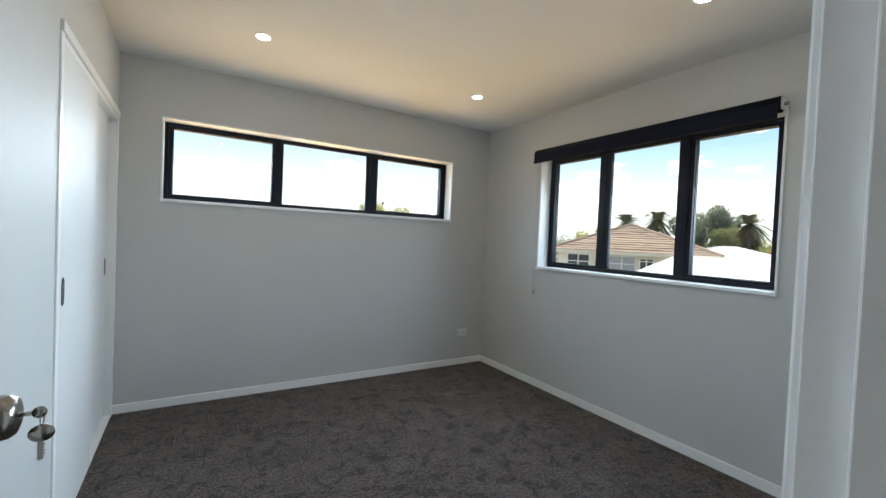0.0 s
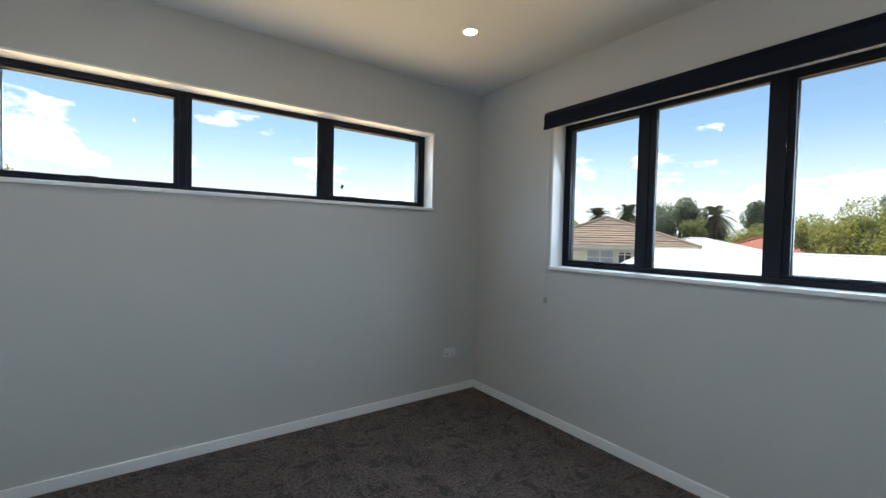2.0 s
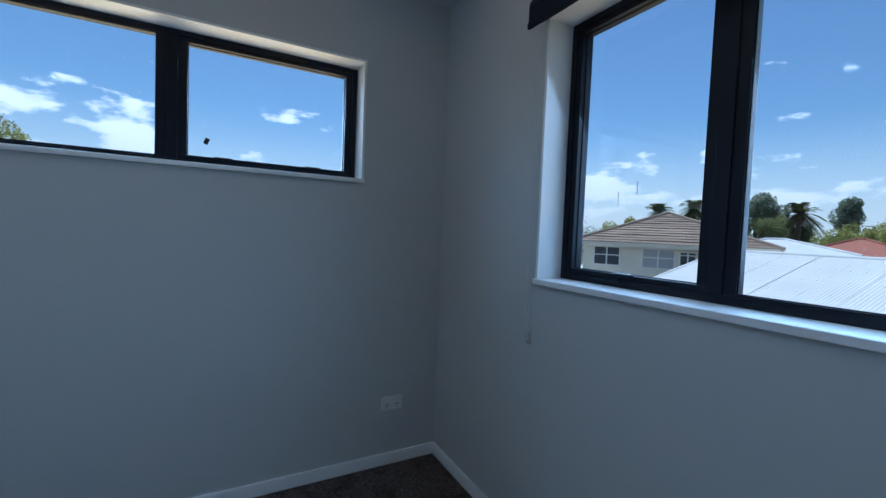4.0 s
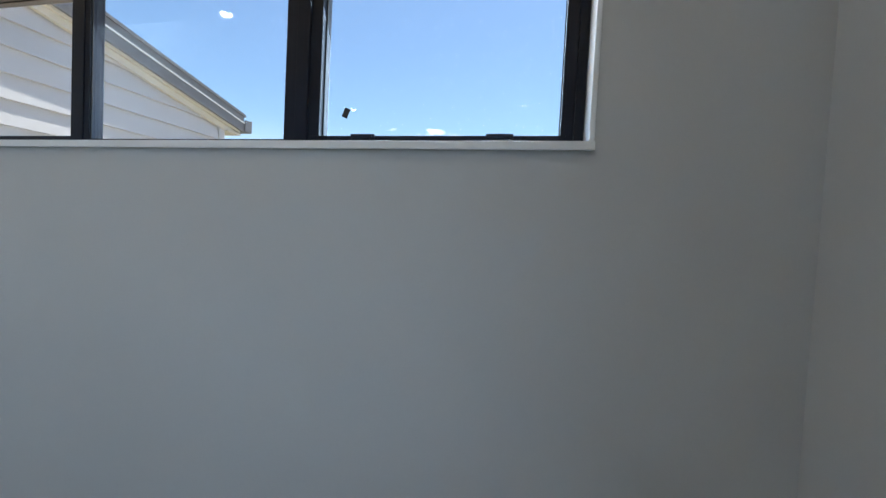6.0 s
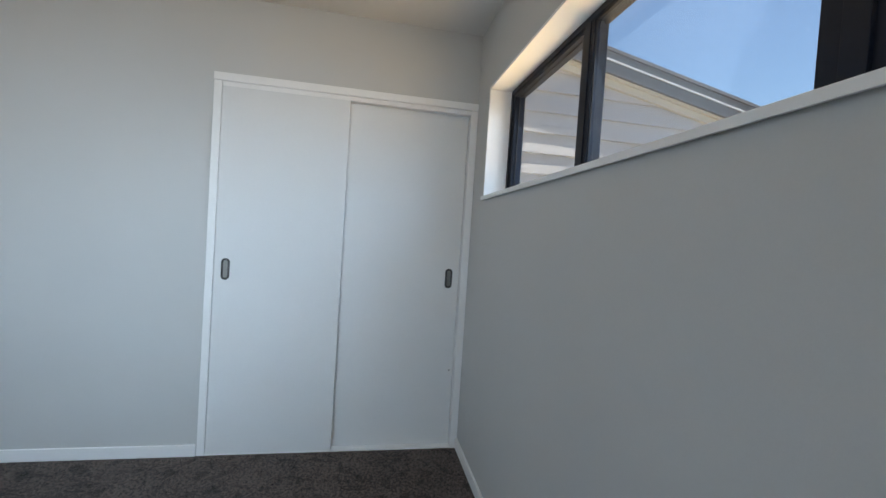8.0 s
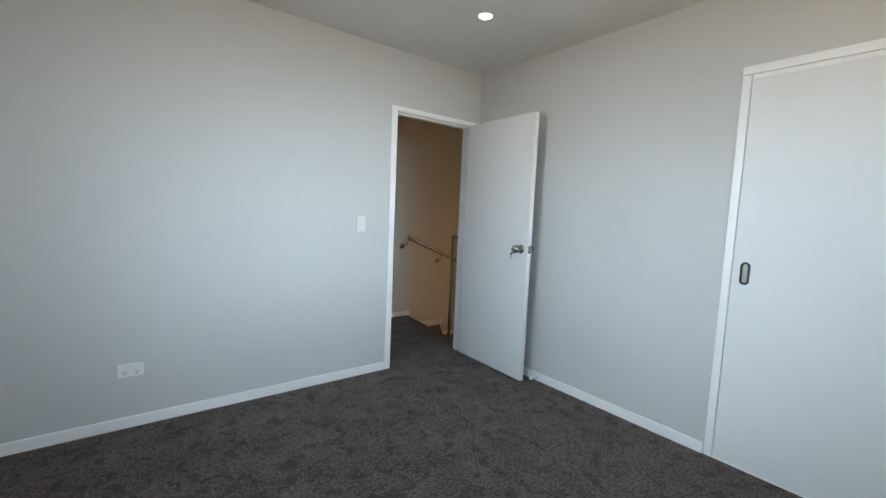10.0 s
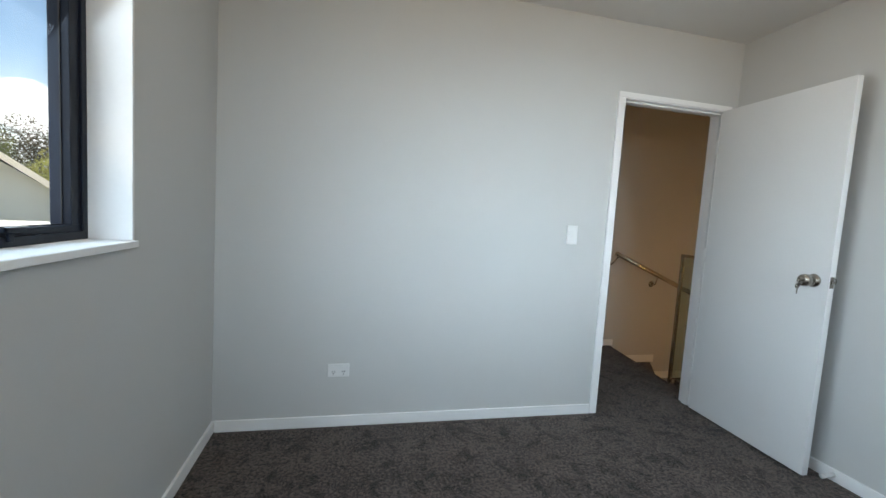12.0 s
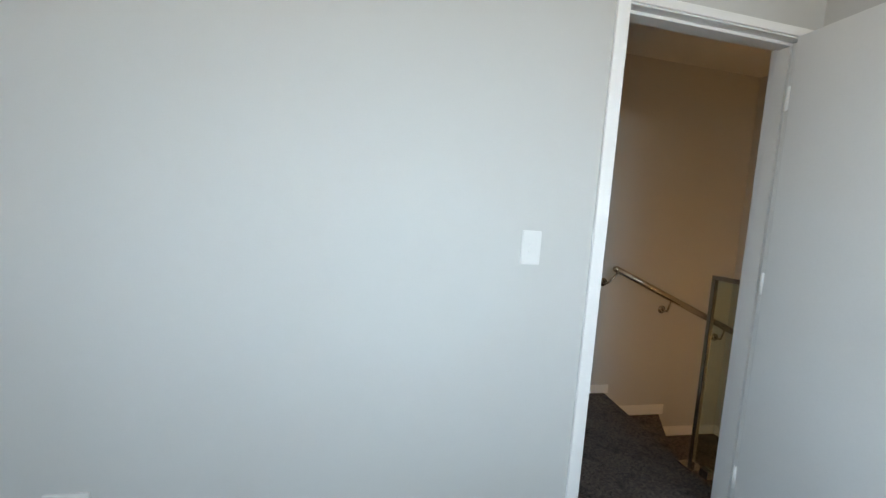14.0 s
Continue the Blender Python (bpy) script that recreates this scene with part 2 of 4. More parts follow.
BOARD = material("cream_weatherboard_paint", (0.63, 0.61, 0.60), 0.5, grain=0.02, grain_scale=60, stain=0.03, bump=0.05, spread=0.03)
BARGE = material("grey_barge_board", (0.20, 0.195, 0.20), 0.45, grain=0.03, stain=0.08)
SOFFIT = material("cream_soffit", (0.72, 0.66, 0.54), 0.6, grain=0.02, stain=0.04)
STUCCO = material("cream_stucco", (0.86, 0.82, 0.70), 0.8, grain=0.04, grain_scale=40, stain=0.08, stain_scale=1.2, bump=0.2)
TILE = material("brown_concrete_roof_tile", (0.30, 0.215, 0.155), 0.75, grain=0.08, grain_scale=25, stain=0.2, stain_scale=1.5, bump=0.2, spread=0.16)
RIDGE = material("ridge_tile", (0.29, 0.21, 0.15), 0.75, grain=0.08, grain_scale=25, stain=0.2)
WHITE_ROOF = material("white_corrugated_steel", (0.80, 0.79, 0.76), 0.4, grain=0.02, grain_scale=30, stain=0.08, stain_scale=0.8, spread=0.02)
RED_ROOF = material("terracotta_roof", (0.42, 0.13, 0.075), 0.7, grain=0.08, grain_scale=12, stain=0.2)
DARK_PANE = material("house_window_pane", (0.05, 0.065, 0.08), 0.08, grain=0.1, grain_scale=3)
CURTAIN = material("pale_window_pane", (0.42, 0.45, 0.48), 0.3, grain=0.05, grain_scale=3)
FENCE = material("pale_timber_fence", (0.50, 0.47, 0.42), 0.8, grain=0.1, grain_scale=20, stain=0.15, spread=0.08)
PAVING = material("tan_paving", (0.40, 0.31, 0.20), 0.85, grain=0.1, grain_scale=30, stain=0.15, stain_scale=0.8, bump=0.2)
CONCRETE = material("pale_concrete", (0.56, 0.55, 0.52), 0.85, grain=0.06, grain_scale=12, stain=0.15, stain_scale=0.5, bump=0.2)
GRASS = material("lawn_and_earth", (0.085, 0.105, 0.045), 0.95, grain=0.25, grain_scale=8, second=(0.16, 0.14, 0.09), stain_scale=0.15)


def foliage(name, colour, second):
    """Leaf blades that let part of the light through."""
    m = material(name, colour, 0.6, grain=0.3, grain_scale=2.5, second=second, stain_scale=0.8)
    n, l = m.node_tree.nodes, m.node_tree.links
    b, out = n["Principled BSDF"], n["Material Output"]
    tr, mix = n.new("ShaderNodeBsdfTranslucent"), n.new("ShaderNodeMixShader")
    mix.inputs["Fac"].default_value = 0.72
    l.new(b.inputs["Base Color"].links[0].from_socket, tr.inputs["Color"])
    l.new(b.outputs["BSDF"], mix.inputs[1])
    l.new(tr.outputs["BSDF"], mix.inputs[2])
    l.new(mix.outputs["Shader"], out.inputs["Surface"])
    return m


# dark leaves lifted towards pale grey-green, distance haze put into the colour
LEAF_DARK = foliage("hazed_dark_foliage", (0.20, 0.24, 0.165), (0.24, 0.28, 0.18))
LEAF_MID = foliage("green_foliage", (0.20, 0.235, 0.10), (0.24, 0.25, 0.10))
LEAF_BRIGHT = foliage("yellow_green_foliage", (0.33, 0.35, 0.10), (0.38, 0.36, 0.11))
LEAF_DRY = foliage("grey_brown_foliage", (0.16, 0.14, 0.11), (0.10, 0.10, 0.06))
BARK = material("bark", (0.12, 0.09, 0.07), 0.9, grain=0.2, grain_scale=20, stain=0.3)


# ---- building helpers ----
def part(name, bm, mat, parent=None, label="", tidy=True):
    """Links a bmesh as one mesh object, under a thing or a part where one is given."""
    if tidy:
        bmesh.ops.recalc_face_normals(bm, faces=bm.faces[:])
    me = bpy.data.meshes.new(name)
    bm.to_mesh(me)
    bm.free()
    me.materials.append(mat)
    ob = new(name, me)
    if parent is not None:
        ob.parent = parent
    if label:
        tagged(ob, label)
    return ob


def empty(name, label="", category="", group="", kind="", at=(0, 0, 0)):
    ob = new(name)
    ob.location = at
    ob.empty_display_size = 0.05
    return tagged(ob, label, category, group, kind)


def smooth(ob):
    for p in ob.data.polygons:
        p.use_smooth = True
    return ob


def add_box(bm, lo, hi, bevel=0.0):
    """One box between two corners, with rounded edges where a bevel is given."""
    c = [(a + b) / 2 for a, b in zip(lo, hi)]
    s = [abs(b - a) for a, b in zip(lo, hi)]
    made = bmesh.ops.create_cube(bm, size=1.0, matrix=Matrix.Translation(c) @ Matrix.Diagonal((*s, 1)))
    if bevel:
        edges = list({e for v in made["verts"] for e in v.link_edges})
        bmesh.ops.bevel(bm, geom=edges, offset=bevel, segments=2, affect="EDGES", profile=0.6)
    return bm


def box(lo, hi, bevel=0.0):
    return add_box(bmesh.new(), lo, hi, bevel)


def boxes(*pairs, bevel=0.0):
    bm = bmesh.new()
    for lo, hi in pairs:
        add_box(bm, lo, hi, bevel)
    return bm


def add_rod(bm, a, b, r, seg=14, r2=None):
    a, b = Vector(a), Vector(b)
    d = b - a
    m = Matrix.Translation((a + b) / 2) @ d.to_track_quat("Z", "Y").to_matrix().to_4x4()
    bmesh.ops.create_cone(bm, cap_ends=True, segments=seg, radius1=r, radius2=r if r2 is None else r2, depth=d.length, matrix=m)
    return bm


def rod(a, b, r, seg=14, r2=None):
    return add_rod(bmesh.new(), a, b, r, seg, r2)


def lathe(profile, m, seg=24):
    """A turned piece: (radius, height) pairs round the z axis of the pose m."""
    bm = bmesh.new()
    rings = []
    for r, z in profile:
        rings.append([bm.verts.new(m @ Vector((r * math.cos(2 * math.pi * k / seg), r * math.sin(2 * math.pi * k / seg), z))) for k in range(seg)])
    for a, b in zip(rings, rings[1:]):
        for k in range(seg):
            bm.faces.new((a[k], a[(k + 1) % seg], b[(k + 1) % seg], b[k]))
    bm.faces.new(rings[0][::-1])
    bm.faces.new(rings[-1])
    return bm


def prism(points, z0, z1):
    """A flat outline, (x, y) pairs, raised from z0 to z1."""
    bm = bmesh.new()
    lo = [bm.verts.new((x, y, z0)) for x, y in points]
    hi = [bm.verts.new((x, y, z1)) for x, y in points]
    bm.faces.new(lo[::-1])
    bm.faces.new(hi)
    for k in range(len(points)):
        j = (k + 1) % len(points)
        bm.faces.new((lo[k], lo[j], hi[j], hi[k]))
    return bm


def glass_sheet(p, u, v, inward, thick):
    """A pane from corner p along u and v: both faces look the same way, to the room, with a closed rim."""
    bm = bmesh.new()
    p, u, v, w = Vector(p), Vector(u), Vector(v), Vector(inward).normalized() * thick
    if u.cross(v).dot(w) < 0:
        u, v = v, u
    a = [bm.verts.new(c) for c in (p, p + u, p + u + v, p + v)]
    b = [bm.verts.new(c.co + w) for c in a]
    bm.faces.new(a)
    bm.faces.new(b)
    return bm


def slab(quad, thick):
    """A sloping plate: four corners, thickened downward."""
    bm = bmesh.new()
    hi = [bm.verts.new(p) for p in quad]
    lo = [bm.verts.new((p[0], p[1], p[2] - thick)) for p in quad]
    bm.faces.new(hi)
    bm.faces.new(lo[::-1])
    n = len(quad)
    for k in range(n):
        bm.faces.new((hi[k], lo[k], lo[(k + 1) % n], hi[(k + 1) % n]))
    return bm


# ---- the room's shell ----
DX0, DX1, DZ = 0.072, 0.851, 2.004           # rough door opening in the south wall
WY0, WY1, WZ = 1.965, N, 2.012               # wardrobe opening in the west wall
SW = -0.11                                   # hall face of the south wall
HY, HX = -1.32, -1.22                        # hall's far wall, stairwell's west wall

tagged(part("floor", box((0.0, SW + 0.003, -0.02), (E, N, 0.0)), CARPET), "dark charcoal cut-pile carpet with mottled footprints", "floor", kind="structure")
tagged(part("floor_base", box((-0.1, SW, -0.3), (E + T, N + T, -0.021)), WALL), "plain floor structure under the carpet", "floor", kind="structure")
tagged(part("wall_north", boxes(((0.0, N, -0.3), (E + T, N + T, AZ0)), ((0.0, N, AZ1), (E + T, N + T, H + 0.1)),
                                ((0.0, N, AZ0), (AX0, N + T, AZ1)), ((AX1, N, AZ0), (E + T, N + T, AZ1))), WALL),
       "pale grey-white painted plaster wall with a high window", "wall", kind="structure")
tagged(part("wall_east", boxes(((E, SW, -0.3), (E + T, N, BZ0)), ((E, SW, BZ1), (E + T, N, H + 0.1)),
                               ((E, SW, BZ0), (E + T, BY0, BZ1)), ((E, BY1, BZ0), (E + T, N, BZ1))), WALL),
       "pale grey-white painted plaster wall with a wide window", "wall", kind="structure")
tagged(part("wall_south", boxes(((DX1, SW, 0), (E, 0, DZ)), ((0.0, SW, 0), (DX0, 0, DZ)), ((0.0, SW, DZ), (E, 0, H + 0.1))), WALL),
       "pale grey-white painted plaster wall with the doorway", "wall", kind="structure")
tagged(part("wall_west", boxes(((-0.1, SW, 0), (0, WY0, H + 0.1)), ((-0.1, WY0, WZ), (0, N + T, H + 0.1))), WALL),
       "pale grey-white painted plaster wall beside the wardrobe", "wall", kind="structure")
tagged(part("ceiling", box((0.0, 0.0, H), (E, N, H + 0.1)), CEIL), "plain white painted plaster ceiling", "ceiling", kind="structure")
tagged(part("wall_wardrobe", boxes(((-0.78, WY0 - 0.1, 0), (-0.7, N + T, H)), ((-0.7, WY0 - 0.1, 0), (-0.1, WY0 - 0.02, H)), ((-0.7, N, 0), (0.0, N + T, H))), WALL),
       "plain wall inside the wardrobe recess", "wall", kind="structure")
tagged(part("floor_wardrobe", box((-0.7, WY0 - 0.02, -0.02), (-0.003, N, 0.0)), CARPET), "dark carpet inside the wardrobe", "floor", kind="structure")


def skirting(name, lo, hi):
    return tagged(part(name, box(lo, hi, 0.004), TRIM), "low white painted skirting board", "baseboard", kind="structure")


SK = 0.062
skirting("baseboard_north", (0.001, N - 0.012, 0.0), (E - 0.013, N + 0.001, SK))
skirting("baseboard_east", (E - 0.012, 0.001, 0.0), (E + 0.001, N - 0.001, SK))
skirting("baseboard_south", (0.888, -0.001, 0.0), (E - 0.013, 0.012, SK))
skirting("baseboard_west", (-0.001, 0.014, 0.0), (0.012, WY0 - 0.025, SK))

# ---- doorway and door ----
door_frame = empty("door_frame_1", "white painted door frame with slim architraves", "door frame", kind="structure")
part("jamb", box((DX1 - 0.02, SW - 0.004, 0), (DX1 - 0.001, 0.004, DZ - 0.02), 0.002), TRIM, door_frame)
part("jamb", box((DX0 + 0.001, SW - 0.004, 0), (DX0 + 0.02, 0.004, DZ - 0.02), 0.002), TRIM, door_frame)
part("head", box((DX0 + 0.001, SW - 0.004, DZ - 0.0195), (DX1 - 0.001, 0.004, DZ - 0.001), 0.002), TRIM, door_frame)
part("door_stop", box((DX1 - 0.034, SW + 0.03, 0), (DX1 - 0.0205, -0.030, DZ - 0.033), 0.002), TRIM, door_frame)
part("door_stop", box((DX0 + 0.0205, SW + 0.03, 0), (DX0 + 0.034, -0.030, DZ - 0.033), 0.002), TRIM, door_frame)
part("door_stop", box((DX0 + 0.021, SW + 0.03, DZ - 0.032), (DX1 - 0.021, -0.030, DZ - 0.020), 0.002), TRIM, door_frame)
for y0, y1 in ((0.0, 0.012), (SW - 0.012, SW)):
    part("architrave", box((DX1 - 0.014, y0, 0), (DX1 + 0.034, y1, DZ - 0.0145), 0.003), TRIM, door_frame)
    part("architrave", box((DX0 - 0.018, y0, 0), (DX0 + 0.014, y1, DZ - 0.0145), 0.003), TRIM, door_frame)
    part("architrave", box((DX0 - 0.018, y0, DZ - 0.014), (DX1 + 0.034, y1, DZ + 0.018), 0.003), TRIM, door_frame)
part("strike_plate", box((DX1 - 0.0215, -0.035, 0.97), (DX1 - 0.0195, -0.012, 1.03)), STEEL, door_frame, "small steel strike plate")

LX0, LX1, LY0, LY1 = 0.095, 0.131, 0.016, 0.758     # open leaf, standing square to the doorway
door = empty("door_1", "white flush door standing open against the wall", "door", kind="structure", at=(LX0, 0.005, 0))
door_leaf_at = Matrix.Translation((-LX0, -0.005, 0))


def on(ob, child_of):
    """Keeps a part where it was built while it hangs under a moved thing."""
    ob.matrix_parent_inverse = Matrix.Translation(child_of.location).inverted()
    return ob


leaf = on(part("leaf", box((LX0, LY0, 0.012), (LX1, LY1, 1.984), 0.002), DOOR, door), door)
KZ, KY = 1.000, 0.690
for side, x in ((1, LX1), (-1, LX0)):
    m = pose(x, KY, KZ, 0, 90 * side, 0)
    on(smooth(part("door_knob", lathe([(0.033, 0), (0.034, 0.004), (0.030, 0.010), (0.022, 0.014), (0.021, 0.024), (0.025, 0.034), (0.030, 0.046), (0.0315, 0.058), (0.030, 0.067), (0.025, 0.074), (0.016, 0.077), (0.004, 0.078)], m), STEEL, door, "round brushed steel door knob")), door)
on(part("latch_plate", box((LX0 + 0.006, LY1 - 0.0005, KZ - 0.028), (LX1 - 0.006, LY1 + 0.0012, KZ + 0.028), 0.0005), STEEL, door, "steel latch faceplate"), door)
on(part("latch_bolt", prism([(LX0 + 0.012, LY1 + 0.0012), (LX1 - 0.012, LY1 + 0.0012), (LX1 - 0.012, LY1 + 0.004), (LX0 + 0.012, LY1 + 0.011)], KZ - 0.007, KZ + 0.007), STEEL, door), door)
for hz in (0.25, 1.05, 1.76):
    on(smooth(part("hinge", rod((LX1 + 0.001, LY0 - 0.006, hz - 0.045), (LX1 + 0.001, LY0 - 0.006, hz + 0.045), 0.006), TRIM, door, "white painted hinge knuckle")), door)

door.rotation_euler = (0, 0, radians(-1.7))
keys = empty("door_key", "steel keys hanging from the door knob", "key", at=(LX1 + 0.078, KY, KZ))
kx = LX1 + 0.078
on(smooth(part("key_bow", lathe([(0.0085, -0.001), (0.0085, 0.001)], pose(kx + 0.019, KY, KZ, 90, 0, 0)), STEEL, keys)), keys)
on(part("key_blade", box((kx - 0.012, KY - 0.001, KZ - 0.003), (kx + 0.011, KY + 0.001, KZ + 0.003)), STEEL, keys), keys)
ring = bmesh.new()
for k in range(18):
    a0, a1 = 2 * math.pi * k / 18, 2 * math.pi * (k + 1) / 18
    add_rod(ring, (kx + 0.022, KY + 0.011 * math.cos(a0), KZ - 0.008 + 0.011 * math.sin(a0)), (kx + 0.022, KY + 0.011 * math.cos(a1), KZ - 0.008 + 0.011 * math.sin(a1)), 0.0009, 6)
on(part("key_ring", ring, STEEL, keys), keys)
bow = lathe([(0.0125, -0.001), (0.0125, 0.001)], pose(kx + 0.022, KY - 0.003, KZ - 0.030, 90, 0, 0))
for v in bow.verts:
    v.co.x = kx + 0.022 + (v.co.x - kx - 0.022) * 1.2
on(smooth(part("hanging_key_bow", bow, STEEL, keys)), keys)
blade = bmesh.new()
add_box(blade, (kx + 0.018, KY - 0.0038, KZ - 0.069), (kx + 0.024, KY - 0.0022, KZ - 0.0425))
for k in range(5):
    add_box(blade, (kx + 0.024, KY - 0.0037, KZ - 0.066 + 0.0045 * k), (kx + 0.0255 + 0.0006 * (k % 3), KY - 0.0023, KZ - 0.064 + 0.0045 * k))
on(part("hanging_key_blade", blade, STEEL, keys), keys)
keys.location.x += 0.0203

stop = empty("door_stop_buffer", "white door stop on the skirting behind the door", "door stop", at=(0.012, 0.80, 0.03))
on(smooth(part("stop_arm", rod((0.012, 0.80, 0.034), (0.075, 0.80, 0.034), 0.011), PLASTIC, stop)), stop)
on(smooth(part("stop_tip", rod((0.0755, 0.80, 0.034), (0.088, 0.80, 0.034), 0.013), PLASTIC, stop)), stop)

# ---- wardrobe ----
wardrobe = empty("wardrobe_frame", "white painted frame of the built-in wardrobe", "wardrobe frame", kind="structure")
part("architrave", box((-0.09, WY0 - 0.02, 0), (0.0065, WY0 + 0.019, WZ - 0.0215), 0.003), TRIM, wardrobe)
part("architrave", box((-0.09, N - 0.042, 0), (0.0065, N - 0.001, WZ - 0.0215), 0.003), TRIM, wardrobe)
part("head", box((-0.09, WY0 - 0.02, WZ - 0.021), (0.013, N - 0.001, WZ + 0.02), 0.003), TRIM, wardrobe)
part("track_fascia", box((-0.088, WY0 + 0.02, WZ - 0.045), (0.001, N - 0.0425, WZ - 0.0215), 0.001), TRIM, wardrobe)
part("floor_track", box((-0.088, WY0 + 0.02, 0.0), (0.004, N - 0.0425, 0.010), 0.002), TRIM, wardrobe)


def sliding_door(x1, y0, y1, pull_y, label):
    d = empty("sliding_door", label, "sliding door", "wardrobe doors", at=(x1 - 0.018, (y0 + y1) / 2, 0.011))
    on(part("panel", box((x1 - 0.035, y0, 0.011), (x1, y1, WZ - 0.046), 0.0015), DOOR, d), d)
    z = 1.006
    # oval flush pull: raised dark rim round a dish coloured paler for its reflection
    rim = bmesh.new()
    outer, inner, back = [], [], []
    for k in range(28):
        a = 2 * math.pi * k / 28
        off = 0.036 if math.sin(a) >= 0 else -0.036
        for lst, r, x in ((outer, 0.022, x1 + 0.0003), (inner, 0.0150, x1 + 0.0022), (back, 0.0110, x1 + 0.0005)):
            lst.append(rim.verts.new((x, pull_y + r * math.cos(a), z + off + r * math.sin(a))))
    for k in range(28):
        j = (k + 1) % 28
        rim.faces.new((outer[k], outer[j], inner[j], inner[k]))
        rim.faces.new((inner[k], inner[j], back[j], back[k]))
    pull = on(part("flush_pull", rim, PULL, d, "oval brushed steel flush pull"), d)
    dish = bmesh.new()
    dish.faces.new([dish.verts.new((x1 + 0.0006, pull_y + 0.0110 * math.cos(2 * math.pi * k / 28), z + (0.036 if math.sin(2 * math.pi * k / 28) >= 0 else -0.036) + 0.0110 * math.sin(2 * math.pi * k / 28))) for k in range(28)])
    part("dish", dish, DISH_STEEL, pull, "flat inner dish, paler to imitate its reflection")
    return d


sliding_door(0.0035, WY0 + 0.022, 2.640, 2.043, "white flush sliding wardrobe door on the front track")
back_leaf = sliding_door(-0.038, 2.62, N - 0.045, 3.262, "white flush sliding wardrobe door on the rear track")
on(part("screw", rod((-0.038, 3.300, 0.455), (-0.0365, 3.300, 0.455), 0.004, 8), STEEL, back_leaf), back_leaf)

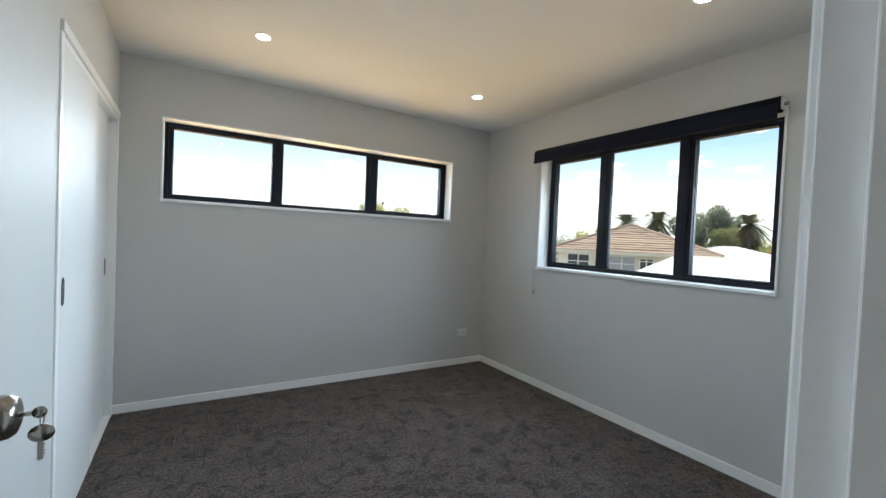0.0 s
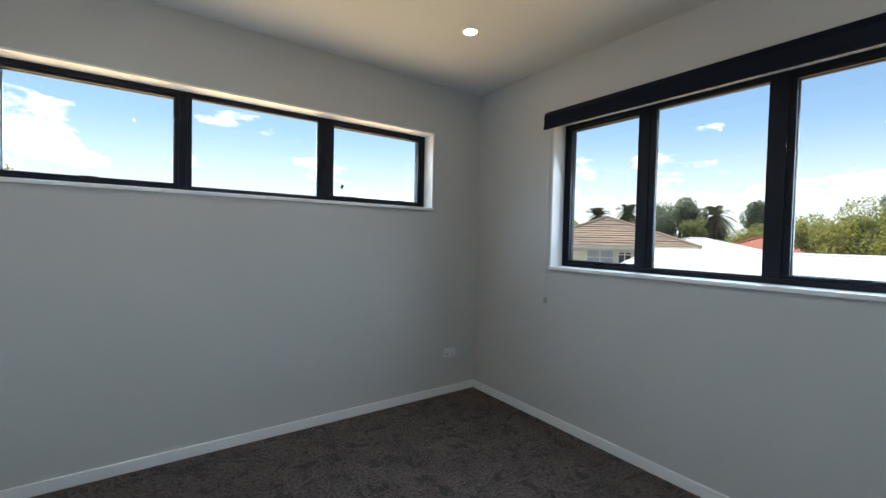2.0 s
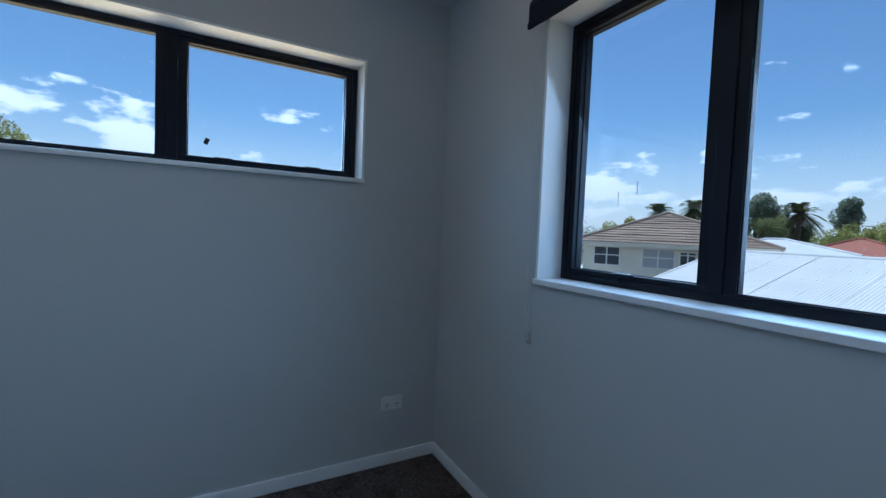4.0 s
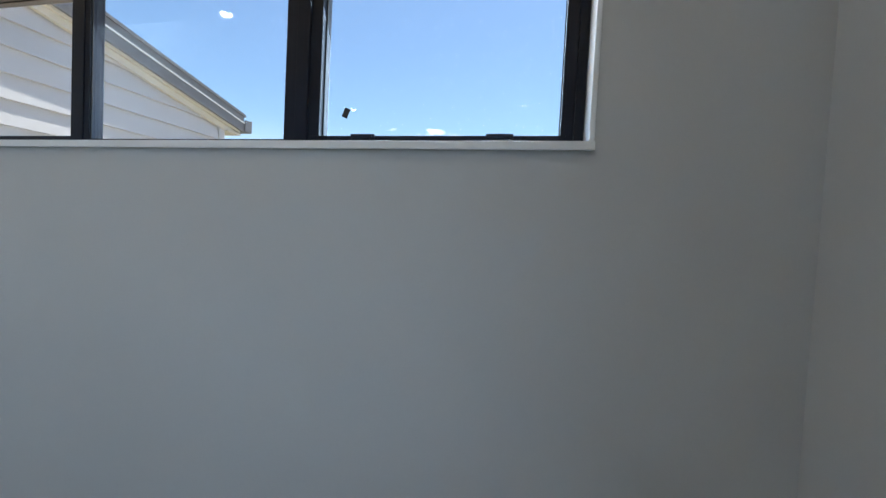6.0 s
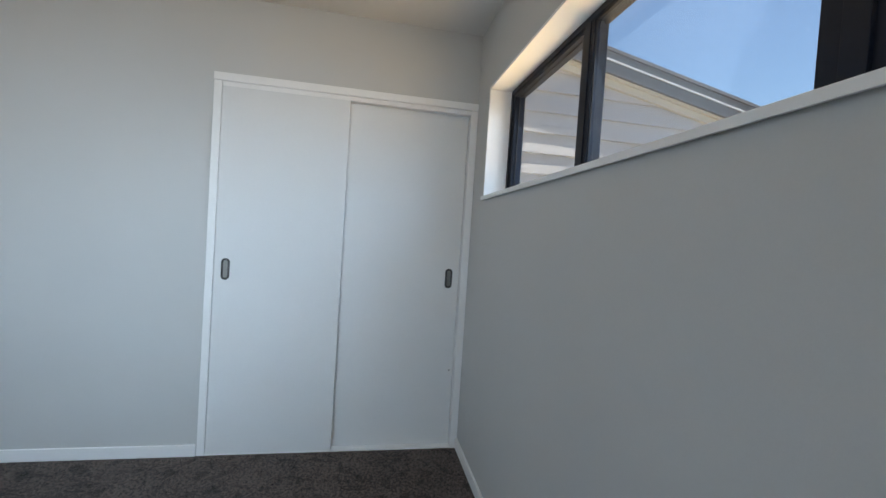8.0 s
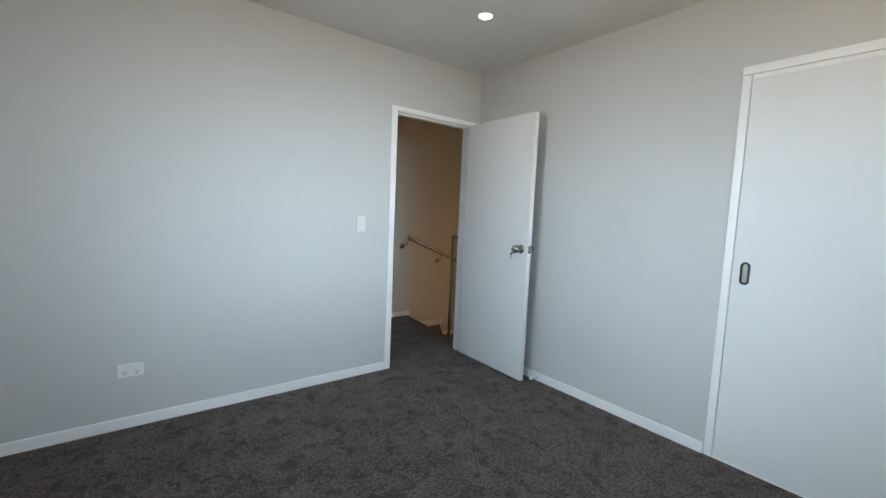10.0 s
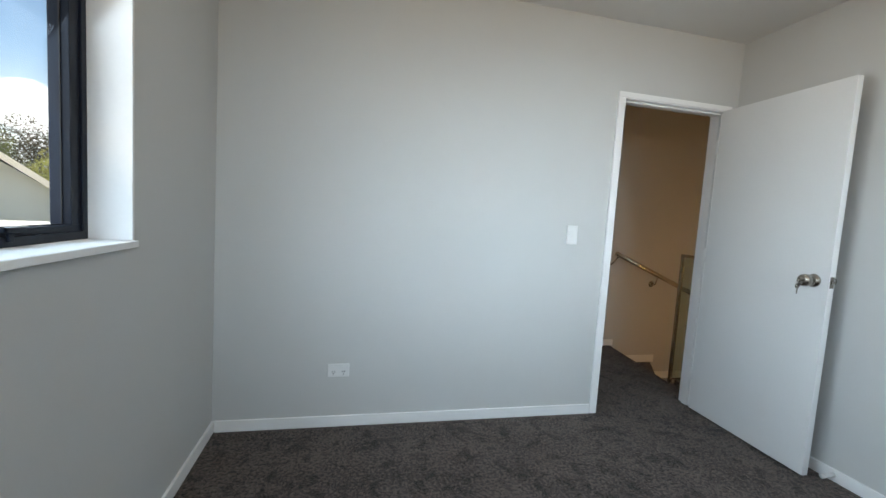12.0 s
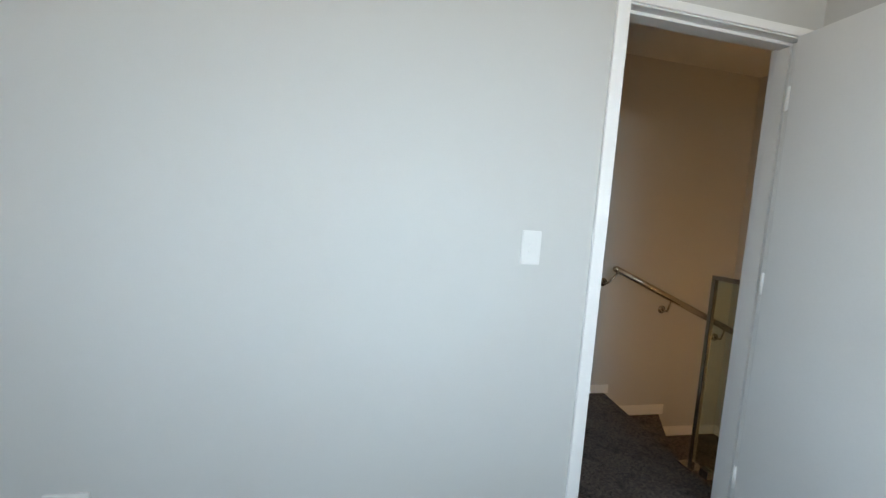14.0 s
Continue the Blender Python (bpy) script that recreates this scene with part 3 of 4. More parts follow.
# ---- windows ----
def window(name, label, axis, lo, hi, z0, z1, panes, opening):
    """A dark aluminium window in its white lined opening. axis: 'x' for the north wall, 'y' for the east wall; panes: clear spans
    along the wall; opening: which of them are hung sashes, with a frame of their own and a catch."""
    w = empty(name, label, "window", kind="structure")
    face = N if axis == "x" else E

    def place(a0, d0, b0, a1, d1, b1):
        if axis == "x":
            return (a0, face + d0, b0), (a1, face + d1, b1)
        return (face + d0, a0, b0), (face + d1, a1, b1)

    L, P = 0.012, -0.006
    part("sill", box(*place(lo, P - 0.004, z0, hi, 0.125, z0 + 0.014), 0.002), TRIM, w)
    part("sill_nosing", box(*place(lo - 0.001, P - 0.012, z0 - 0.007, hi + 0.001, P - 0.0045, z0 + 0.0135), 0.002), TRIM, w)
    part("head_lining", box(*place(lo, P, z1 - L, hi, 0.125, z1), 0.002), TRIM, w)
    part("side_lining", box(*place(lo, P, z0 + 0.0145, lo + L, 0.125, z1 - L - 0.0005), 0.002), TRIM, w)
    part("side_lining", box(*place(hi - L, P, z0 + 0.0145, hi, 0.125, z1 - L - 0.0005), 0.002), TRIM, w)
    f0, f1, g0, g1 = lo + L + 0.0005, hi - L - 0.0005, z0 + 0.0145, z1 - L - 0.0005
    fr = part("frame", boxes(place(f0, 0.112, g0, f1, 0.178, g0 + 0.024), place(f0, 0.112, g1 - 0.024, f1, 0.178, g1),
                             place(f0, 0.112, g0 + 0.024, f0 + 0.024, 0.178, g1 - 0.024), place(f1 - 0.024, 0.112, g0 + 0.024, f1, 0.178, g1 - 0.024), bevel=0.0015), ALU, w, "dark aluminium outer frame")
    for (p, q), (r, s) in zip(panes, panes[1:]):
        c0, c1 = (q + r) / 2 - 0.020, (q + r) / 2 + 0.020
        part("mullion", box(*place(c0, 0.110, g0 + 0.0245, c1, 0.178, g1 - 0.0245), 0.0015), ALU, w)
    for k, (p, q) in enumerate(panes):
        hung = k in opening
        b0, b1 = (g0 + 0.043, g1 - 0.042) if hung else (g0 + 0.0245 + 0.006, g1 - 0.0245 - 0.004)
        l0 = (f0 + 0.0245) if k == 0 else (panes[k - 1][1] + p) / 2 + 0.0205
        l1 = (f1 - 0.0245) if k == len(panes) - 1 else (q + panes[k + 1][0]) / 2 - 0.0205
        d0, d1, gl = (0.118, 0.170, 0.147) if hung else (0.114, 0.150, 0.128)
        s = part("sash" if hung else "glazing_bead",
                 boxes(place(l0, d0, g0 + 0.0245, l1, d1, b0), place(l0, d0, b1, l1, d1, g1 - 0.0245),
                       place(l0, d0, b0, p, d1, b1), place(q, d0, b0, l1, d1, b1), bevel=0.0012), ALU, w)
        c, _ = place(p - 0.003, gl, b0 - 0.003, 0, 0, 0)
        along = (q - p + 0.006, 0, 0) if axis == "x" else (0, q - p + 0.006, 0)
        part("pane", glass_sheet(c, along, (0, 0, b1 - b0 + 0.006), (0, -1, 0) if axis == "x" else (-1, 0, 0), 0.004), GLASS, s, "clear glass pane", tidy=False)
        part("gasket", boxes(place(p, gl - 0.0085, b0, q, gl - 0.0045, b0 + 0.003), place(p, gl - 0.0085, b1 - 0.003, q, gl - 0.0045, b1),
                             place(p, gl - 0.0085, b0 + 0.003, p + 0.003, gl - 0.0045, b1 - 0.003), place(q - 0.003, gl - 0.0085, b0 + 0.003, q, gl - 0.0045, b1 - 0.003)), RUBBER, s)
        if hung:
            # wedge catches on the lower rail
            for c in opening[k]:
                part("catch", boxes(place(c - 0.036, 0.110, g0 + 0.034, c + 0.036, 0.1175, g0 + 0.0465), place(c - 0.026, 0.105, g0 + 0.034, c + 0.030, 0.1095, g0 + 0.0455),
                                    place(c + 0.010, 0.105, g0 + 0.012, c + 0.026, 0.1115, g0 + 0.0335), bevel=0.002), ALU, s, "dark wedge window catch")
                if axis == "y":
                    part("catch_lever", boxes(place(c - 0.030, 0.100, g0 + 0.0462, c + 0.034, 0.1095, g0 + 0.0490), place(c + 0.026, 0.094, g0 + 0.0463, c + 0.034, 0.0995, g0 + 0.0489), bevel=0.001), LEVER, s, "satin metal catch lever")
    return w


window("window_1", "high strip window with dark aluminium frame in a white lined opening", "x", AX0, AX1, AZ0, AZ1,
       [(0.305, 0.979), (1.062, 1.786), (1.898, 2.577)], {0: [0.62], 2: [2.037, 2.423]})
window("window_2", "wide three-pane window with dark aluminium frame in a white lined opening", "y", BY0, BY1, BZ0, BZ1,
       [(0.885, 1.328), (1.428, 1.953), (2.057, 2.528)], {0: [1.10], 2: [2.29]})
sticker = empty("pane_sticker", "small dark sticker stuck to the window glass", "sticker", at=(1.970, N + 0.1415, 1.592))
on(part("film", box((-0.009, -0.0005, -0.014), (0.009, 0.0005, 0.014)), RUBBER, sticker), sticker)
sticker.children[0].matrix_parent_inverse = Matrix()
sticker.rotation_euler = (0, radians(22), 0)

for dy, dz, ln in ((2.281, 1.428, 0.030), (2.353, 1.398, 0.034)):
    drip = empty("glass_drip", "thin dried drip mark on the window glass", "stain", "drip marks", at=(E + 0.1425, dy, dz))
    part("mark", box((-0.0003, -0.002, -ln), (0.0003, 0.002, 0)), SMEAR, drip)
    part("mark_tail", box((-0.0003, -0.0012, -ln * 1.5), (0.0003, 0.0012, -ln - 0.0003)), SMEAR, drip)

# ---- roller blind ----
blind = empty("roller_blind", "rolled-up dark navy roller blind above the window", "roller blind", at=(E - 0.045, 1.70, 2.06))
R0, R1, BX = 0.822, 2.598, E - 0.045
roll = bmesh.new()
add_rod(roll, (BX, R0, 2.062), (BX, R1, 2.062), 0.043, 28)
on(smooth(part("rolled_fabric", roll, FABRIC, blind)), blind)
on(part("hanging_fabric", box((BX - 0.0435, R0, 1.995), (BX - 0.042, R1, 2.062)), FABRIC, blind), blind)
on(part("bottom_rail", box((BX - 0.049, R0, 1.982), (BX - 0.036, R1, 2.004), 0.003), FABRIC, blind), blind)
for y0, y1 in ((R0 - 0.014, R0 - 0.004), (R1 + 0.001, R1 + 0.006)):
    on(part("bracket", box((BX - 0.022, y0, 2.034), (E - 0.0005, y1, 2.094), 0.003), PLASTIC, blind, "white plastic end bracket"), blind)
on(smooth(part("end_pin", rod((BX, R0 - 0.03, 2.062), (BX, R0 - 0.0005, 2.062), 0.009), STEEL, blind)), blind)
chain = empty("blind_chain", "clear beaded blind chain held by a wall clip", "blind chain", at=(E - 0.02, 2.613, 0.83))
CY = 2.613
for dx in (0.0, 0.016):
    beads = bmesh.new()
    z = 0.86
    while z < 2.05:
        bmesh.ops.create_icosphere(beads, subdivisions=1, radius=0.0022, matrix=Matrix.Translation((E - 0.024 + dx, CY, z)))
        z += 0.0085
    add_rod(beads, (E - 0.024 + dx, CY, 0.85), (E - 0.024 + dx, CY, 2.05), 0.0006, 5)
    on(tagged(part("bead_chain", beads, CLEAR_PLASTIC, chain), kind="stuff"), chain)
on(part("chain_clip", boxes(((E - 0.030, CY - 0.006, 0.825), (E - 0.0005, CY + 0.006, 0.852)), ((E - 0.006, CY - 0.009, 0.812), (E - 0.0003, CY + 0.009, 0.864)), bevel=0.003), CLEAR_PLASTIC, chain, "clear plastic chain clip"), chain)
on(part("clip_screw", rod((E - 0.0075, CY, 0.818), (E - 0.0061, CY, 0.818), 0.003, 8), STEEL, chain), chain)

# ---- sockets, switch, downlights ----
def outlet(at, turn, label):
    """Double power socket: plate, two rockers, two sets of three slots. Faces -y before the turn."""
    o = empty("power_outlet", label, "power outlet", "power outlets", at=at)
    part("faceplate", box((-0.058, -0.009, -0.037), (0.058, 0, 0.037), 0.004), PLASTIC, o)
    for cx in (-0.027, 0.027):
        part("rocker", box((cx - 0.007, -0.0125, 0.012), (cx + 0.007, -0.0092, 0.026), 0.0015), PLASTIC, o)
        slots = bmesh.new()
        for sx, tilt in ((-0.0065, 30), (0.0065, -30)):
            bmesh.ops.create_cube(slots, size=1, matrix=pose(cx + sx, -0.0093, -0.006, 0, tilt, 0) @ Matrix.Diagonal((0.0034, 0.001, 0.0095, 1)))
        bmesh.ops.create_cube(slots, size=1, matrix=pose(cx, -0.0093, -0.019) @ Matrix.Diagonal((0.0034, 0.001, 0.0095, 1)))
        part("socket_slots", slots, SLOT, o)
    o.rotation_euler = (0, 0, radians(turn))
    return o


outlet((2.835, N, 0.327), 0, "white plastic double power outlet low on the wall")
outlet((2.460, 0.0, 0.322), 180, "white plastic double power outlet on the doorway wall")
switch = empty("light_switch", "white plastic two-rocker light switch beside the doorway", "light switch", at=(1.114, 0.0, 1.138))
part("faceplate", box((-0.035, 0, -0.058), (0.035, 0.009, 0.058), 0.004), PLASTIC, switch)
for cz in (0.012, -0.014):
    part("rocker", box((-0.010, 0.0092, cz - 0.0055), (0.010, 0.0125, cz + 0.0055), 0.0015), PLASTIC, switch)


def downlight(x, y):
    d = empty("downlight", "lit round recessed white LED downlight in the ceiling", "downlight", "downlights", at=(x, y, H))
    smooth(part("rim", lathe([(0.046, -0.0002), (0.046, -0.003), (0.042, -0.005), (0.036, -0.004), (0.036, -0.0003)], Matrix()), TRIM, d))
    part("diffuser", lathe([(0.0355, -0.0035), (0.0355, -0.0028)], Matrix()), LED, d, "glowing diffuser")
    return d


first_light = downlight(0.765, 2.556)
for x, y in ((2.355, 2.59), (0.734, 0.815), (2.39, 0.90)):
    copy_thing(first_light, Matrix.Translation((x, y, H)))

# ---- hall and stairs ----
NOSE = -0.18
NOSE_IN = -0.05                              # the landing edge runs slightly askew
tagged(part("floor_hall", prism([(NOSE, HY), (2.3, HY), (2.3, SW + 0.002), (NOSE_IN, SW + 0.002)], -0.02, 0.0), CARPET), "dark charcoal carpet on the stair landing", "floor", kind="structure")
tagged(part("wall_hall_far", box((HX - 0.1, HY - 0.1, -3.0), (2.4, HY, H + 0.1)), WALL), "pale painted stairwell wall with a handrail", "wall", kind="structure")
tagged(part("wall_stairwell_west", box((HX - 0.1, HY, -3.0), (HX, WY0 - 0.1, H + 0.1)), WALL), "pale painted stairwell end wall", "wall", kind="structure")
tagged(part("wall_stairwell_north", box((HX, WY0 - 0.2, -3.0), (-0.78, WY0 - 0.1, H + 0.1)), WALL), "plain stairwell wall", "wall", kind="structure")
tagged(part("wall_hall_east", box((2.3, HY, -0.1), (2.4, SW, H + 0.1)), WALL), "plain hall end wall", "wall", kind="structure")
tagged(part("wall_landing_edge", box((-0.1, SW, -3.0), (-0.005, WY0 - 0.1, -0.3)), WALL), "plain wall under the bedroom", "wall", kind="structure")
tagged(part("ceiling_hall", boxes(((HX, HY, H), (2.3, SW, H + 0.1)), ((HX, SW, H), (-0.1, WY0 - 0.1, H + 0.1))), CEIL), "plain painted hall ceiling", "ceiling", kind="structure")
tagged(part("floor_lower", box((HX, HY, -3.0), (2.3, WY0 - 0.1, -2.9)), CARPET), "dark carpet at the foot of the stairs", "floor", kind="structure")
stairs = empty("staircase", "carpeted winder staircase going down from the landing", "staircase", kind="structure")
PX, PY = -0.112, -0.43
NX = -0.118
winders = [[(NOSE, HY), (NX, PY), (-0.68, HY)],
           [(-0.68, HY), (NX, PY), (HX, -0.92), (HX, HY)],
           [(HX, -0.92), (NX, PY), (HX, PY)]]
part("landing_riser", prism([(NOSE, HY), (NOSE + 0.03, HY), (NOSE_IN + 0.03, SW), (NOSE_IN, SW)], -0.3, -0.021), CARPET, stairs)
for k, outline in enumerate(winders):
    z = -0.18 * (k + 1)
    part("tread", prism(outline, z - 0.18, z), CARPET, stairs)
for k in range(8):
    z = -0.18 * (k + 4)
    part("tread", box((HX, PY + 0.25 * k, z - 0.18), (-0.12, PY + 0.25 * (k + 1) + 0.02, z)), CARPET, stairs)
for k, (x0, x1, z) in enumerate(((NOSE - 0.03, 0.0, 0.0), (-0.71, NOSE - 0.031, -0.18), (HX + 0.012, -0.711, -0.36))):
    skirting("baseboard_stair", (x0, HY - 0.001, z), (x1, HY + 0.012, z + 0.075 if k else z + SK))
skirting("baseboard_hall", (0.001, HY - 0.001, 0), (2.29, HY + 0.012, SK))
skirting("baseboard_well", (HX - 0.001, HY + 0.013, -0.36), (HX + 0.012, -0.93, -0.285))
skirting("baseboard_well_low", (HX - 0.001, -0.919, -0.54), (HX + 0.012, PY, -0.465))

rail = empty("handrail", "round steel handrail sloping down the stairwell wall", "handrail", at=(-0.10, HY, 0.93))
ra, rb = Vector((-0.115, HY + 0.085, 0.938)), Vector((-1.18, HY + 0.085, 0.50))
rod_bm = rod(ra, rb, 0.023, 18)
on(smooth(part("rail_tube", rod_bm, RAIL, rail)), rail)
bmx = bmesh.new()
bmesh.ops.create_uvsphere(bmx, u_segments=14, v_segments=8, radius=0.0235, matrix=Matrix.Translation(ra))
on(smooth(part("end_cap", bmx, RAIL, rail)), rail)
for f, shift in ((0.015, 0.055), (0.45, 0.0), (0.93, 0.0)):
    p = ra.lerp(rb, f)
    low = Vector((p.x + shift, HY + 0.001, p.z - 0.10))
    br = on(smooth(part("bracket", rod(low, low + Vector((0, 0.008, 0)), 0.030, 20), RAIL, rail, "round steel wall rose")), rail)
    arm = bmesh.new()
    mid = low + Vector((0, 0.06, 0.0))
    add_rod(arm, low, mid, 0.0065, 10)
    add_rod(arm, mid, (p.x, p.y, p.z - 0.018), 0.0065, 10)
    smooth(part("bracket_arm", arm, RAIL, br))

bal = empty("glass_balustrade", "clear glass balustrade with square steel post at the stair edge", "balustrade", at=(PX, PY, 0))
on(part("post", box((PX - 0.011, PY - 0.011, 0.0), (PX + 0.011, PY + 0.011, 1.0), 0.002), STEEL, bal), bal)
on(part("top_rail", box((PX - 0.011, PY - 0.011, 1.0005), (PX + 0.011, SW - 0.001, 1.022), 0.002), STEEL, bal), bal)
on(part("glass_panel", glass_sheet((PX - 0.005, PY + 0.012, 0.04), (0, SW - PY - 0.016, 0), (0, 0, 0.9595), (1, 0, 0), 0.01), GREEN_GLASS, bal, "greenish clear glass panel", tidy=False), bal)
on(part("foot_plate", box((PX - 0.045, PY - 0.045, 0.0), (PX + 0.045, PY + 0.045, 0.008), 0.002), STEEL, bal), bal)
on(part("glass_clamp", box((PX - 0.02, PY + 0.07, 0.0), (PX + 0.02, PY + 0.12, 0.045), 0.003), STEEL, bal), bal)

# out-of-view glow added to warm the hall walls, not a known fitting
hall_fill = empty("stairwell_light", "unseen warm fill light added beside the lower stairs", "wall light", at=(-0.1, 0.35, 0.6))
lamp_glass = emitter("warm_fill_glow", (1.0, 0.56, 0.22), 72.0)
on(part("wall_plate", box((-0.112, 0.27, 0.52), (-0.1005, 0.43, 0.68), 0.004), TRIM, hall_fill), hall_fill)
on(smooth(part("lamp_glass", lathe([(0.075, 0.0), (0.07, 0.03), (0.04, 0.05), (0.005, 0.055)], pose(-0.1125, 0.35, 0.6, 0, -90, 0)), lamp_glass, hall_fill)), hall_fill)

# ---- outside: ground, wing, neighbouring houses, trees ----
tagged(part("ground", box((-900, -900, GROUND - 0.5), (900, 900, GROUND)), GRASS), "flat lawn and earth reaching to the horizon", "ground", kind="structure")
# unseen slab, tan so that sun bounces warm into the north window
tagged(part("pavement", box((-0.45, N + T + 0.02, GROUND + 0.002), (14, N + T + 7.5, GROUND + 0.06)), PAVING), "unseen tan paving added below the bedroom window to bounce warm light up", "pavement", kind="structure")
tagged(part("wall_lower_storey", boxes(((-0.1, N, GROUND), (E + T, N + T, -0.3)), ((E, SW, GROUND), (E + T, N, -0.3)), ((E, -6, GROUND), (E + T, SW, H + 0.1)), ((-0.1, -6.2, GROUND), (E + T, -6, H + 0.1))), BOARD),
       "pale outer wall of the house below the bedroom", "wall", kind="structure")
# the north overhang is added, out of view, to block sun from the window
tagged(part("roof_house", box((0.0, -6.3, H + 0.101), (E + T + 0.1, N + T + 0.34, H + 0.2)), BARGE), "plain grey roof over the bedroom, its added eave keeping sun off the window", "roof", kind="structure")

tagged(part("driveway", box((6.0, 12.0, GROUND + 0.002), (24, 30, GROUND + 0.05)), CONCRETE), "pale concrete driveway before the bungalow", "pavement", kind="structure")
WX, WNY = -0.48, 5.86              # wing: board face and north corner
tan_barge = math.tan(radians(11.5))


def barge_z(y):
    return 2.33 + (5.98 - y) * tan_barge


wing = empty("house_wing", "cream weatherboard wing of the house with a grey barge board", "house wing", kind="structure", at=(WX, WNY, GROUND))
on(part("wall_core", box((WX - 4.0, N + T, GROUND), (WX - 0.03, WNY - 0.02, 2.0)), BOARD, wing), wing)
on(part("gable_core", slab([(WX - 4.0, N + T, barge_z(N + T) - 0.13), (WX - 0.03, N + T, barge_z(N + T) - 0.13), (WX - 0.03, WNY - 0.02, barge_z(WNY) - 0.13), (WX - 4.0, WNY - 0.02, barge_z(WNY) - 0.13)], 0.7), BOARD, wing), wing)
z = 1.0
while z < 2.60:
    # each board leans out to its lower edge and ends under the sloping barge
    y_end = min(WNY - 0.05, 5.98 - (z + 0.06 - 2.33 + 0.12) / tan_barge)
    if y_end > N + T + 0.1:
        bm = bmesh.new()
        prof = [(WX - 0.03, z), (WX + 0.012, z), (WX + 0.012, z + 0.006), (WX - 0.012, z + 0.150), (WX - 0.03, z + 0.150)]
        a = [bm.verts.new((x, N + T + 0.001, zz)) for x, zz in prof]
        b = [bm.verts.new((x, y_end, zz)) for x, zz in prof]
        bm.faces.new(a)
        bm.faces.new(b[::-1])
        for k in range(5):
            bm.faces.new((a[k], a[(k + 1) % 5], b[(k + 1) % 5], b[k]))
        on(part("weatherboard", bm, BOARD, wing), wing)
    z += 0.15
on(part("corner_box", box((WX - 0.08, WNY - 0.05, GROUND), (WX + 0.022, WNY + 0.02, barge_z(WNY) - 0.16)), BOARD, wing), wing)


def sloped(x0, x1, y0, y1, top, thick):
    return slab([(x0, y0, barge_z(y0) + top), (x1, y0, barge_z(y0) + top), (x1, y1, barge_z(y1) + top), (x0, y1, barge_z(y1) + top)], thick)


on(part("barge_board", sloped(WX + 0.055, WX + 0.08, N + T + 0.02, 6.07, 0.02, 0.15), BARGE, wing), wing)
on(part("barge_flashing", sloped(WX + 0.03, WX + 0.092, N + T + 0.02, 6.085, 0.045, 0.024), BARGE, wing), wing)
on(part("verge_soffit", sloped(WX + 0.0, WX + 0.0545, N + T + 0.02, 6.05, -0.13, 0.02), SOFFIT, wing), wing)
# added cream strip that imitates bounced sun on the soffit
on(part("verge_mould", sloped(WX + 0.0, WX + 0.032, N + T + 0.02, 6.00, -0.151, 0.05), SOFFIT, wing), wing)
# white strip stands in for the highlight along the barge
on(part("barge_trim", sloped(WX + 0.081, WX + 0.089, N + T + 0.02, 6.075, -0.035, 0.012), TRIM, wing), wing)
on(part("roof_sheet", sloped(WX - 4.3, WX + 0.029, N + T + 0.02, 6.08, 0.03, 0.03), BARGE, wing), wing)
on(part("eave_soffit", box((WX - 4.3, WNY + 0.021, barge_z(6.07) - 0.17), (WX + 0.054, 6.06, barge_z(6.07) - 0.15)), SOFFIT, wing), wing)
gz = barge_z(6.08) - 0.12
on(part("gutter", boxes(((WX - 4.3, 6.085, gz), (WX + 0.088, 6.185, gz + 0.012)), ((WX - 4.3, 6.173, gz + 0.012), (WX + 0.088, 6.185, gz + 0.125)), ((WX + 0.076, 6.085, gz + 0.012), (WX + 0.088, 6.173, gz + 0.115)), bevel=0.003), BARGE, wing), wing)

EYE = Vector((2.2, 1.53, 1.23))


def from_eye(az, dist, z):
    """A place by its bearing from north (clockwise, degrees) and distance from the middle of the room."""
    a = radians(az)
    return Vector((EYE.x + dist * math.sin(a), EYE.y + dist * math.cos(a), z))


